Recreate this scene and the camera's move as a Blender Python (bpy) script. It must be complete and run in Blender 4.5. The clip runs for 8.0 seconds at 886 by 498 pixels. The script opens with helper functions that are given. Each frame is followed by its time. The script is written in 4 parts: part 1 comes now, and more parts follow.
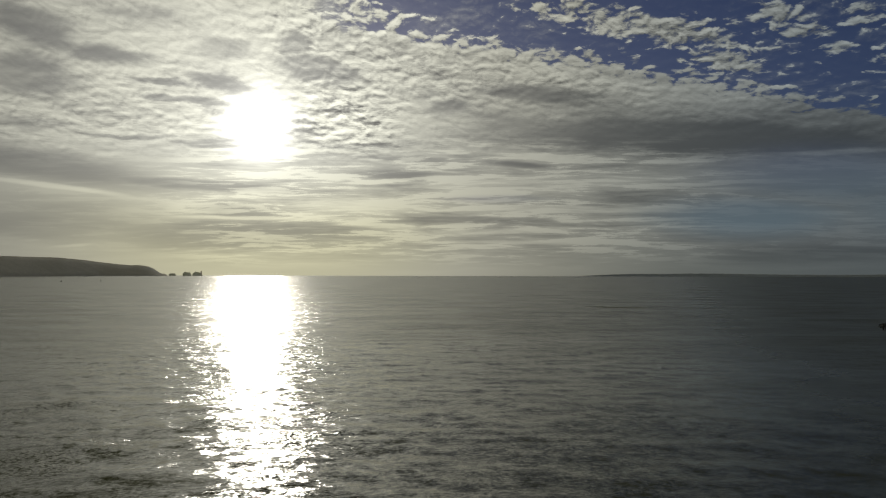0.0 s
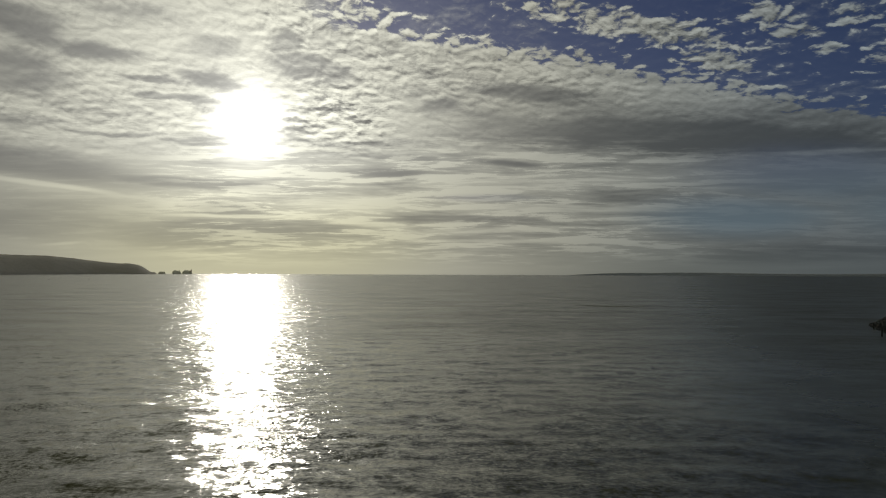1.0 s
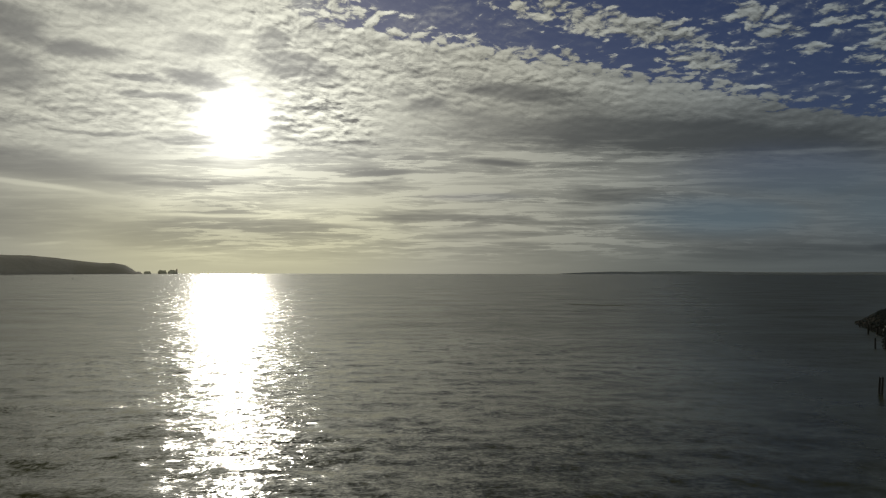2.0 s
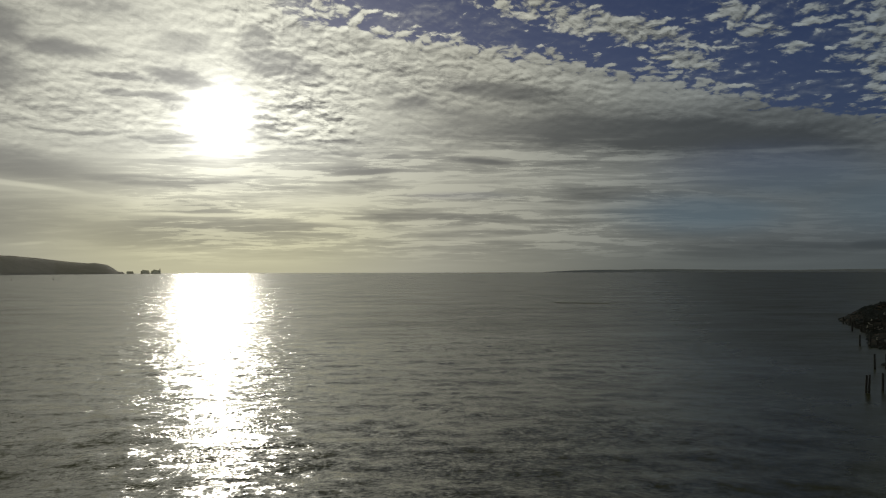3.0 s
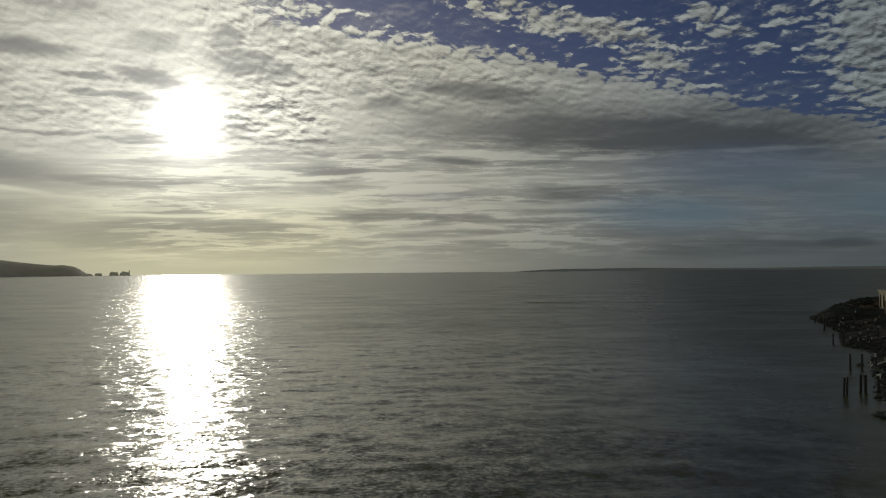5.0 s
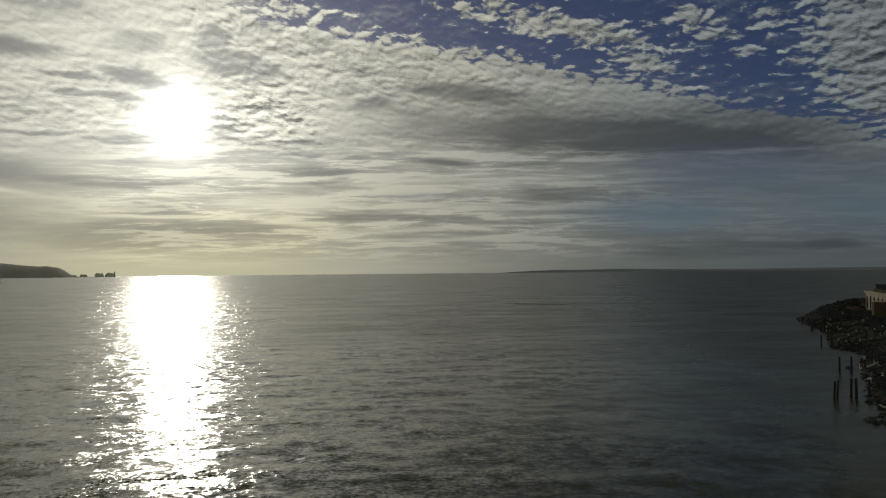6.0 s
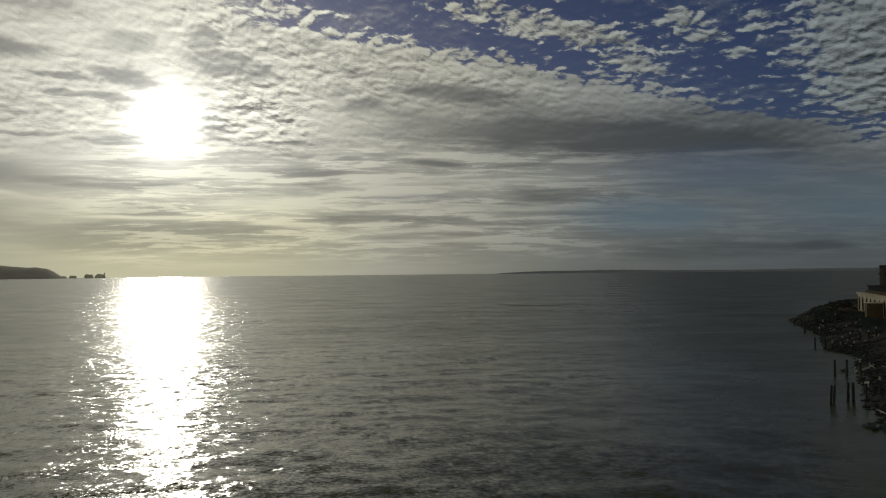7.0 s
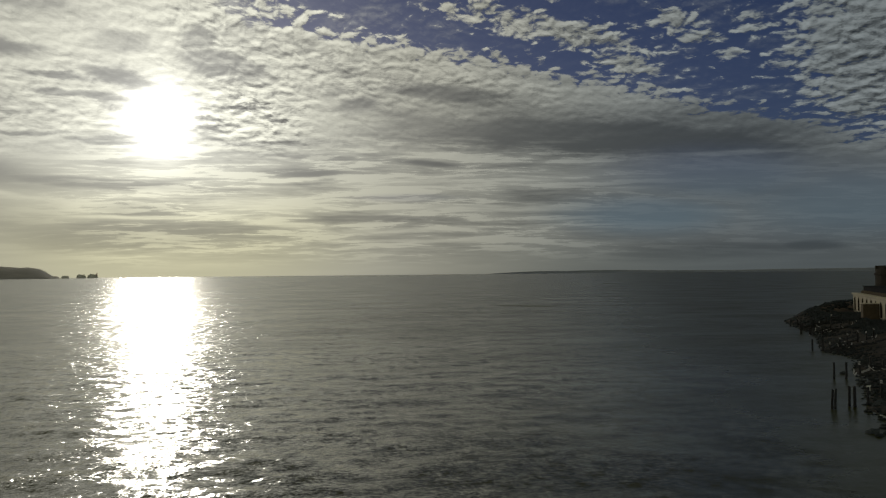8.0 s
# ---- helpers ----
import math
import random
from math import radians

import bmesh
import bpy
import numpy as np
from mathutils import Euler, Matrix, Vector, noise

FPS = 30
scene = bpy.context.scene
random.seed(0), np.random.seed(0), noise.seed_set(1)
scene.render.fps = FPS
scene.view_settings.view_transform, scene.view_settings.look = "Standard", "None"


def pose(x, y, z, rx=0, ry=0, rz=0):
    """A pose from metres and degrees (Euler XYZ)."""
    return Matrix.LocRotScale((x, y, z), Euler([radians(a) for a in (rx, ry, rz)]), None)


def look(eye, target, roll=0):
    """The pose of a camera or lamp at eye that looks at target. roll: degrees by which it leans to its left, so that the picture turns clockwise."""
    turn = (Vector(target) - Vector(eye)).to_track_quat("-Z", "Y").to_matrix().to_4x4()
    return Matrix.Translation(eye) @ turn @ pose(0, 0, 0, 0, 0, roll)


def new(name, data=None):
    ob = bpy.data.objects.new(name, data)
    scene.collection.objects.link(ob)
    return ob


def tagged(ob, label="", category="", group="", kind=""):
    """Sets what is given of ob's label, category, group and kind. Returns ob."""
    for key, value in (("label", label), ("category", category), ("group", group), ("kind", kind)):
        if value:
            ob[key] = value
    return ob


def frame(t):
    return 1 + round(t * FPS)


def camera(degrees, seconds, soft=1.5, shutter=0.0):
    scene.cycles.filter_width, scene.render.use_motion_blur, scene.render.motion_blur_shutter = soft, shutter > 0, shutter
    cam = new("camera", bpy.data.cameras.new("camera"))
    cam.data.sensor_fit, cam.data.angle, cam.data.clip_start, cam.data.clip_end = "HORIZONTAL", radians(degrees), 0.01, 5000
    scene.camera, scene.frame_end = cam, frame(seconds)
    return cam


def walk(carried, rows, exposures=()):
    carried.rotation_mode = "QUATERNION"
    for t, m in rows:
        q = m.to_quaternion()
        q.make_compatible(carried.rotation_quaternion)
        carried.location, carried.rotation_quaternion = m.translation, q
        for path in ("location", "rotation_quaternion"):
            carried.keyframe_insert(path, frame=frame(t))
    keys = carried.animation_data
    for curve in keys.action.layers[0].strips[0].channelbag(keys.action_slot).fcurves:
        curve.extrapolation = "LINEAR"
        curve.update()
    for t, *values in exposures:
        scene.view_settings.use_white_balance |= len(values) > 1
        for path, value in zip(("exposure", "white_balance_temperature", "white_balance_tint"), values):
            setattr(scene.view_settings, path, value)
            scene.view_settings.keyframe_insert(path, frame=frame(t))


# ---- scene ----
cam = camera(58.74, 8.0, soft=1.2)

PATH = [
    (0, (-0.000, -0.000, 13.176), (0.000, 99.950, 16.335), 0.100),
    (0.5, (0.352, 1.089, 13.121), (0.865, 101.041, 16.203), 0.143),
    (1, (0.695, 2.185, 13.071), (1.835, 102.133, 16.076), 0.182),
    (1.5, (1.039, 3.282, 13.019), (2.850, 103.221, 15.974), 0.145),
    (3, (2.045, 6.596, 12.872), (6.692, 106.450, 15.612), -0.168),
    (3.5, (2.411, 7.694, 12.859), (7.659, 107.520, 15.531), -0.262),
    (4, (2.785, 8.797, 12.880), (8.928, 108.573, 15.533), -0.355),
    (4.5, (3.172, 9.899, 12.910), (10.228, 109.615, 15.552), -0.463),
    (5, (3.572, 10.999, 12.941), (11.578, 110.641, 15.650), -0.518),
    (6.5, (4.728, 14.335, 12.997), (14.855, 113.778, 15.894), -0.537),
    (7, (5.066, 15.485, 13.024), (15.677, 114.877, 15.977), -0.558),
    (7.5, (5.381, 16.655, 13.044), (16.418, 116.000, 15.982), -0.574),
    (8, (5.695, 17.829, 13.070), (17.076, 117.135, 16.036), -0.553),
]
walk(cam, [(t, look(eye, target, roll)) for t, eye, target, roll in PATH], exposures=[(0, -2.5), (8, -2.5)])

# ---------------------------------------------------------------- sky and sun
LIGHT = 5.66                          # the sky's level, met by the exposure
SUN_AZ, SUN_EL = -13.35, 10.5          # degrees from +Y, clockwise positive
sun_dir = Vector((math.sin(radians(SUN_AZ)) * math.cos(radians(SUN_EL)),
                  math.cos(radians(SUN_AZ)) * math.cos(radians(SUN_EL)),
                  math.sin(radians(SUN_EL))))

sun_data = bpy.data.lights.new("sun", "SUN")
sun_data.energy, sun_data.angle, sun_data.color = 2.2, radians(0.6), (1.0, 0.93, 0.78)
sun = new("sun", sun_data)
sun.rotation_euler = sun_dir.to_track_quat("Z", "Y").to_euler()
sun.location = (0, 0, 300)


class Nodes:
    """Short forms for wiring a node tree."""

    def __init__(self, tree, held=True):
        self.tree, self.held = tree, held      # held: line() stays between its two ends

    def add(self, kind, **props):
        n = self.tree.nodes.new(kind)
        for k, v in props.items():
            setattr(n, k, v)
        return n

    def plug(self, socket, value):
        if isinstance(value, bpy.types.NodeSocket):
            self.tree.links.new(value, socket)
        else:
            socket.default_value = value

    def math(self, op, a, b=0.0, c=0.0, clamp=False):
        n = self.add("ShaderNodeMath", operation=op, use_clamp=clamp)
        for s, v in zip(n.inputs, (a, b, c)):
            self.plug(s, v)
        return n.outputs[0]

    def vmath(self, op, a, b=(0, 0, 0)):
        n = self.add("ShaderNodeVectorMath", operation=op)
        self.plug(n.inputs[0], a)
        self.plug(n.inputs[1], b)
        return n.outputs["Value" if op == "DOT_PRODUCT" else "Vector"]

    def step(self, x, lo, hi, out0=0.0, out1=1.0):
        n = self.add("ShaderNodeMapRange", interpolation_type="SMOOTHSTEP", clamp=False)
        for k, v in (("Value", x), ("From Min", lo), ("From Max", hi), ("To Min", out0), ("To Max", out1)):
            self.plug(n.inputs[k], v)
        return n.outputs[0]

    def line(self, x, lo, hi, out0, out1):
        n = self.add("ShaderNodeMapRange", clamp=self.held)
        for k, v in (("Value", x), ("From Min", lo), ("From Max", hi), ("To Min", out0), ("To Max", out1)):
            self.plug(n.inputs[k], v)
        return n.outputs[0]

    def mix(self, fac, a, b, blend="MIX"):
        n = self.add("ShaderNodeMix", data_type="RGBA", blend_type=blend)
        self.plug(n.inputs[0], fac)
        for s, v in ((n.inputs[6], a), (n.inputs[7], b)):
            self.plug(s, (*v, 1) if isinstance(v, tuple) and len(v) == 3 else v)
        return n.outputs[2]

    def noise(self, vec, scale, detail=4.0, rough=0.55, warp=0.0):
        n = self.add("ShaderNodeTexNoise")
        self.plug(n.inputs["Vector"], vec)
        n.inputs["Scale"].default_value, n.inputs["Detail"].default_value = scale, detail
        n.inputs["Roughness"].default_value, n.inputs["Distortion"].default_value = rough, warp
        return n.outputs["Fac"]

    def stretch(self, vec, scale=(1, 1, 1), turn=0.0, shift=(0, 0, 0)):
        n = self.add("ShaderNodeMapping")
        self.plug(n.inputs["Vector"], vec)
        n.inputs["Scale"].default_value, n.inputs["Location"].default_value = scale, shift
        n.inputs["Rotation"].default_value = (0, 0, radians(turn))
        return n.outputs[0]

    def join(self, x, y, z=0.0):
        n = self.add("ShaderNodeCombineXYZ")
        for s, v in zip(n.inputs, (x, y, z)):
            self.plug(s, v)
        return n.outputs[0]

    def grey(self, x):
        n = self.add("ShaderNodeCombineColor")
        for s in n.inputs:
            self.plug(s, x)
        return n.outputs[0]

    def split(self, v):
        n = self.add("ShaderNodeSeparateXYZ")
        self.plug(n.inputs[0], v)
        return n.outputs


world = bpy.data.worlds.new("sky")
scene.world = world
world.use_nodes = True
world.node_tree.nodes.clear()
W = Nodes(world.node_tree, False)
way = W.vmath("NORMALIZE", W.add("ShaderNodeTexCoord").outputs["Generated"])
dx, dy, dz = W.split(way)
el = W.math("MULTIPLY", W.math("ARCSINE", dz), 57.2958)
theta = W.math("MULTIPLY", W.math("ARCCOSINE", W.math("MINIMUM", W.vmath("DOT_PRODUCT", way, tuple(sun_dir)), 0.999999)), 57.2958)

# a flat chart of the sky over the open sea: u to the right of +Y, v over the horizon, one unit is about four degrees
ahead = W.math("DIVIDE", 13.93, W.math("MAXIMUM", dy, 0.12))
u, v = W.math("MULTIPLY", dx, ahead), W.math("MULTIPLY", dz, ahead)
chart = W.join(u, v, 0.0)
in_front = W.step(dy, 0.15, 0.4)


def drift(vec, scale, detail, amount):
    """A vector that wanders round zero."""
    aside = W.math("MULTIPLY", W.math("SUBTRACT", W.noise(vec, scale, detail, 0.6), 0.5), amount[0])
    rise = W.math("MULTIPLY", W.math("SUBTRACT", W.noise(W.vmath("ADD", vec, (31.0, 17.0, 0.0)), scale, detail, 0.6), 0.5), amount[1])
    return W.join(aside, rise, 0.0)


ragged = W.vmath("ADD", chart, drift(W.vmath("MULTIPLY", chart, (0.55, 1.5, 1)), 1.7, 7, (1.0, 0.36, 0)))
waved_ = W.vmath("ADD", chart, drift(W.vmath("MULTIPLY", chart, (0.35, 2.2, 1)), 1.0, 7, (0.9, 0.16, 0)))


def patches(rows, soft=0.5, rag=ragged):
    """The strongest of several soft ellipses with wandering outlines: u, v, half width, half height, tilt in degrees, strength."""
    ru, rv, _ = W.split(rag)
    out = 0.0
    for a, b, ra, rb, tilt, s_ in rows:
        m = W.add("ShaderNodeMapping", vector_type="TEXTURE")
        W.plug(m.inputs["Vector"], W.join(ru, rv, out))      # one after another, which keeps the node tree slim
        m.inputs["Location"].default_value, m.inputs["Scale"].default_value = (a, b, 0), (ra, rb, 1e6)
        m.inputs["Rotation"].default_value = (0, 0, radians(tilt))
        r = W.add("ShaderNodeVectorMath", operation="LENGTH")
        W.plug(r.inputs[0], m.outputs[0])
        out = W.math("MAXIMUM", out, W.step(r.outputs["Value"], 1.0 + soft, 1.0 - soft, 0.0, s_))
    return out


def most(*values):
    out = values[0]
    for x in values[1:]:
        out = W.math("MAXIMUM", out, x)
    return out


# the deck of cloud in perspective, and its lumps
def deck_at(rise, aside=0.0):
    """Along the horizon, and outwards in ever closer steps towards it."""
    return W.join(W.math("MULTIPLY", W.math("ADD", around, aside), 3.4),
                  W.math("MULTIPLY", W.math("LOGARITHM", W.math("ADD", W.math("MAXIMUM", W.math("ADD", dz, rise), 0.0), 0.06), 2.71828), -2.6), 0.0)


around = W.math("ARCTAN2", dx, dy)


def lumps_on(p):
    """Heaped cloud: rounded cells broken by finer and coarser swirls."""
    bent = W.vmath("ADD", p, drift(p, 7.0, 4, (0.13, 0.13, 0)))
    cell = W.add("ShaderNodeTexVoronoi", feature="SMOOTH_F1")
    W.plug(cell.inputs["Vector"], bent)
    cell.inputs["Scale"].default_value, cell.inputs["Detail"].default_value = 13.5, 2.0
    cell.inputs["Roughness"].default_value, cell.inputs["Smoothness"].default_value = 0.55, 0.35
    small = W.noise(bent, 11.0, 10, 0.70, 0.2)
    return W.math("ADD", W.math("MULTIPLY", W.math("SUBTRACT", 0.93, cell.outputs["Distance"]), 0.75), W.math("MULTIPLY", W.math("SUBTRACT", small, 0.5), 1.25))


deck = deck_at(0.0)
lumps = lumps_on(deck)
modelled = W.math("SUBTRACT", lumps, lumps_on(deck_at(0.0042, -0.002)))     # lit tops and dull undersides
big = W.math("SUBTRACT", W.noise(W.stretch(deck, (0.8, 1.0, 1), 4), 2.6, 4, 0.55, 0.3), 0.5)

# clear blue air beyond the edge of the deck, high up, with rows of puffs
edge = W.math("SUBTRACT", W.split(ragged)[1], W.math("ADD", W.line(u, -1.6, 7.0, 4.48, 3.02), W.math("MULTIPLY", lumps, 0.6)))
clear = W.math("MULTIPLY", W.math("MULTIPLY", W.step(edge, -0.06, 0.16), W.step(u, -2.9, -1.2)), W.step(el, 23.5, 19.8))
clear = W.math("MULTIPLY", clear, in_front)
puffs = patches((
    (3.5, 4.45, 2.1, 0.27, -10, 1.0), (5.1, 3.78, 0.75, 0.20, -8, 1.0), (5.7, 3.38, 0.45, 0.07, -6, 0.9), (4.25, 3.86, 0.16, 0.09, 0, 0.8),
    (5.95, 4.62, 0.55, 0.26, 4, 0.95), (6.4, 4.34, 0.5, 0.16, 0, 0.9), (6.95, 4.05, 0.42, 0.10, 5, 0.7), (7.6, 4.6, 0.5, 0.3, 0, 0.75),
    (10.3, 4.2, 2.0, 1.6, -10, 1.4), (-1.6, 4.6, 1.3, 0.34, -6, 0.72), (0.35, 4.25, 0.75, 0.16, -4, 0.72), (0.3, 3.98, 0.5, 0.09, -4, 0.85),
    (3.1, 3.66, 0.5, 0.14, -8, 0.8), (2.4, 3.76, 0.3, 0.1, -6, 0.7)), 0.7)
cover = W.step(W.math("ADD", W.math("ADD", lumps, W.math("MULTIPLY", modelled, 0.3)), W.line(puffs, 0.0, 1.0, -0.38, 0.42)), -0.09, 0.38)
cover = W.math("SUBTRACT", 1.0, W.math("MULTIPLY", clear, W.math("SUBTRACT", 1.0, cover)))
film_ = W.step(W.math("ADD", big, W.math("MULTIPLY", lumps, 0.25)), -0.05, 0.30, 0.02, 0.30)
cover = W.math("MAXIMUM", cover, film_)
haze_hole = patches(((5.4, 1.02, 1.5, 0.34, 0, 1.0), (6.9, 1.75, 1.9, 0.45, 0, 0.85), (9.6, 1.3, 2.4, 0.6, 0, 0.8), (0.9, 1.32, 0.8, 0.07, 0, 0.5)), 0.7, waved_)
cover = W.math("MULTIPLY", cover, W.math("SUBTRACT", 1.0, W.math("MULTIPLY", haze_hole, 0.72)))

# thick grey bodies of the deck
grey_high = patches((
    (-7.4, 4.45, 0.85, 0.34, -18, 0.85), (-7.5, 3.55, 0.95, 0.36, -6, 0.80), (-5.95, 3.92, 0.68, 0.15, -8, 0.85), (-4.0, 4.0, 0.5, 0.2, 0, 0.45), (-5.3, 4.66, 0.7, 0.12, 0, 0.35),
    (0.15, 2.94, 0.42, 0.16, 6, 0.62), (1.8, 3.2, 0.95, 0.19, -3, 0.85), (-0.5, 3.2, 0.3, 0.15, 0, 0.3), (4.6, 2.46, 3.9, 0.34, -1, 0.95), (1.6, 2.60, 1.1, 0.22, -8, 0.75),
    (6.8, 2.62, 2.2, 0.42, 0, 0.65), (3.6, 2.86, 2.6, 0.22, -2, 0.45)))
gaps = patches((
    (-2.2, 3.62, 0.75, 0.26, -12, 0.88), (-2.65, 4.1, 0.25, 0.2, 40, 0.6), (-3.95, 3.40, 0.55, 0.14, -14, 0.85), (-4.9, 3.38, 0.7, 0.06, -4, 0.8), (-4.6, 3.10, 0.8, 0.065, -6, 0.8),
    (-4.1, 3.0, 0.3, 0.13, 0, 0.7), (-3.95, 2.31, 0.75, 0.08, 0, 0.75), (-5.6, 2.45, 0.9, 0.04, -2, 0.5), (-7.2, 2.66, 0.9, 0.10, -4, 0.4), (-2.4, 2.5, 0.35, 0.2, 0, 0.5)), 0.45)
grey_low = patches((
    (-7.3, 1.95, 2.2, 0.26, -8, 0.60), (-4.4, 1.58, 2.0, 0.10, -4, 0.62), (-3.5, 1.11, 0.75, 0.15, -2, 0.60), (-3.6, 0.68, 2.0, 0.26, 0, 0.52), (-7.6, 0.9, 2.6, 0.35, 0, 0.26),
    (-1.15, 2.28, 0.95, 0.09, 0, 0.5), (-0.75, 1.76, 0.65, 0.085, 0, 0.62), (-0.6, 2.06, 0.7, 0.05, -2, 0.45), (1.3, 1.94, 0.58, 0.05, -4, 0.75), (0.4, 0.95, 1.3, 0.06, 0, 0.4),
    (6.4, 0.36, 1.7, 0.16, 2, 0.38), (8.65, 0.45, 0.6, 0.08, 0, 0.55)), 0.6, waved_)
grey = most(grey_high, gaps, grey_low)
dull = patches(((6.6, 1.7, 3.2, 0.8, 0, 0.8), (8.4, 0.6, 3.4, 0.6, 0, 0.9)), 0.7)

# where the lumps stand out and where the deck is smooth
dapple = patches(((-1.75, 2.75, 0.85, 0.85, 0, 1.0), (-0.6, 3.75, 2.2, 0.6, -6, 0.45), (-1.2, 4.6, 1.8, 0.5, 0, 0.65), (-5.2, 2.9, 2.4, 0.75, -4, 0.15), (1.6, 3.55, 1.6, 0.35, -8, 0.4)), 0.7)
heaped = W.line(W.math("MAXIMUM", dapple, W.math("MULTIPLY", clear, 0.8)), 0.0, 1.0, 0.20, 0.85)
high = W.step(v, 1.75, 2.7)
heaped = W.math("MULTIPLY", W.math("MULTIPLY", heaped, high), W.math("SUBTRACT", 1.0, W.math("MULTIPLY", grey_high, 0.75)))
heaped = W.math("MULTIPLY", heaped, W.math("SUBTRACT", 1.0, W.math("MULTIPLY", gaps, 0.45)))

# long level streaks in the lower sky
lie = W.vmath("ADD", chart, drift(W.vmath("MULTIPLY", chart, (0.3, 1.2, 1)), 1.0, 3, (1.0, 0.20, 0)))
long_ = W.noise(W.vmath("MULTIPLY", lie, (0.50, 5.6, 1)), 1.0, 8, 0.64, 0.25)
sharp = W.noise(W.vmath("ADD", W.vmath("MULTIPLY", lie, (0.8, 12.0, 1)), (3.0, 7.0, 0)), 1.0, 9, 0.70, 0.2)
bars = W.math("ADD", W.math("MULTIPLY", W.math("SUBTRACT", long_, 0.5), 1.5), W.math("MULTIPLY", W.math("SUBTRACT", sharp, 0.5), 1.0))
bars = W.math("ADD", bars, W.step(W.math("ADD", W.math("MULTIPLY", long_, 0.6), W.math("MULTIPLY", sharp, 0.4)), 0.508, 0.532, 0.0, 0.34))
streaky = W.math("MULTIPLY", W.math("MULTIPLY", W.step(v, 2.6, 1.9), W.step(v, 0.0, 0.45)), W.math("MULTIPLY", W.step(u, -5.4, -3.6, 0.12, 1.0), W.step(u, 1.5, 6.5, 1.0, 0.25)))
wisp = patches((
    (-6.9, 1.53, 1.1, 0.045, -7, 0.8), (-3.3, 0.99, 1.3, 0.035, 0, 1.0), (-1.5, 1.22, 1.2, 0.12, 0, 0.7), (-1.2, 0.86, 0.7, 0.06, -4, 0.8), (2.6, 1.15, 2.0, 0.055, 0, 0.8), (4.4, 0.84, 1.0, 0.02, 0, 0.6),
    (4.9, 1.52, 0.5, 0.05, 2, 0.45), (1.0, 0.74, 1.5, 0.045, 2, 0.7), (-6.6, 0.49, 0.35, 0.025, 3, 0.5), (-4.2, 0.42, 0.5, 0.02, 3, 0.5), (2.8, 1.62, 2.2, 0.14, 3, 0.5), (1.5, 0.55, 1.8, 0.03, 0, 0.6)), 0.7, waved_)
wisp = W.math("MAXIMUM", wisp, W.math("MULTIPLY", patches(((6.9, 2.17, 1.2, 0.045, 3, 0.7), (0.9, 1.6, 1.3, 0.1, 2, 0.6), (-3.0, 1.25, 1.3, 0.2, -4, 0.35)), 0.7, waved_), 1.0))

rag = W.math("MULTIPLY", W.math("ADD", W.math("MULTIPLY", lumps, 0.52), W.math("MULTIPLY", modelled, 1.2)), heaped)
rag = W.math("ADD", rag, W.math("MULTIPLY", big, W.line(high, 0.0, 1.0, 0.35, 0.75)))
rag = W.math("ADD", rag, W.math("MULTIPLY", bars, W.math("MULTIPLY", streaky, W.math("SUBTRACT", 1.0, W.math("MULTIPLY", grey_low, 0.6)))))
rag = W.math("ADD", rag, W.math("MULTIPLY", wisp, 0.42))
shine = W.math("SUBTRACT", W.math("ADD", rag, W.line(high, 0.0, 1.0, 0.56, 0.72)), W.math("ADD", W.math("MULTIPLY", grey, 0.60), W.math("MULTIPLY", dull, 0.16)))
shine = W.step(shine, -0.02, 1.06)

# light of the deck: bright round the sun, grey far from it
near_sun = W.math("POWER", 2.71828, W.math("MULTIPLY", W.math("POWER", W.math("DIVIDE", theta, 16.0), 1.5), -1.0))
wide = W.math("POWER", 2.71828, W.math("MULTIPLY", W.math("DIVIDE", theta, 30.0), -1.0))
lit = W.math("ADD", W.math("ADD", W.math("MULTIPLY", near_sun, 0.38), W.math("MULTIPLY", wide, 0.42)), W.step(theta, 45.0, 95.0, 0.085, 0.44))
lit = W.math("MULTIPLY", lit, W.step(el, 17.8, 26.0, 1.0, 0.33))
low = W.step(el, 9.0, 0.5)
tint = W.mix(low, (1.0, 0.99, 0.83), W.mix(W.step(theta, 9.0, 20.0), (1.0, 0.95, 0.62), (1.0, 0.975, 0.78)))
tint = W.mix(W.step(dx, 0.05, 0.55), tint, (0.87, 0.985, 1.01))
tint = W.mix(W.step(el, 17.5, 27.0), tint, (1.0, 1.0, 0.62))
bright = W.mix(1.0, tint, W.grey(lit), "MULTIPLY")
shade_ = W.mix(W.step(theta, 12.0, 30.0), (0.37, 0.37, 0.41), (0.27, 0.28, 0.305))
shade_ = W.mix(W.step(el, 18.0, 32.0), shade_, (0.36, 0.35, 0.31))
dark = W.mix(1.0, bright, shade_, "MULTIPLY")
cloud = W.mix(shine, dark, bright)
crisp = W.math("ADD", 1.0, W.math("MULTIPLY", modelled, W.math("MULTIPLY", heaped, 1.1)))
cloud = W.mix(1.0, cloud, W.grey(crisp), "MULTIPLY")

sky = W.add("ShaderNodeTexSky", sky_type="NISHITA", sun_disc=False)
sky.sun_elevation, sky.sun_rotation = radians(SUN_EL), radians(SUN_AZ)
blue = W.mix(1.0, sky.outputs[0], (0.0090, 0.0112, 0.0212), "MULTIPLY")
blue = W.mix(W.math("MULTIPLY", W.step(el, 9.0, 3.0), W.step(theta, 14.0, 28.0)), blue, (0.085, 0.125, 0.155))
air = W.mix(cover, blue, cloud)
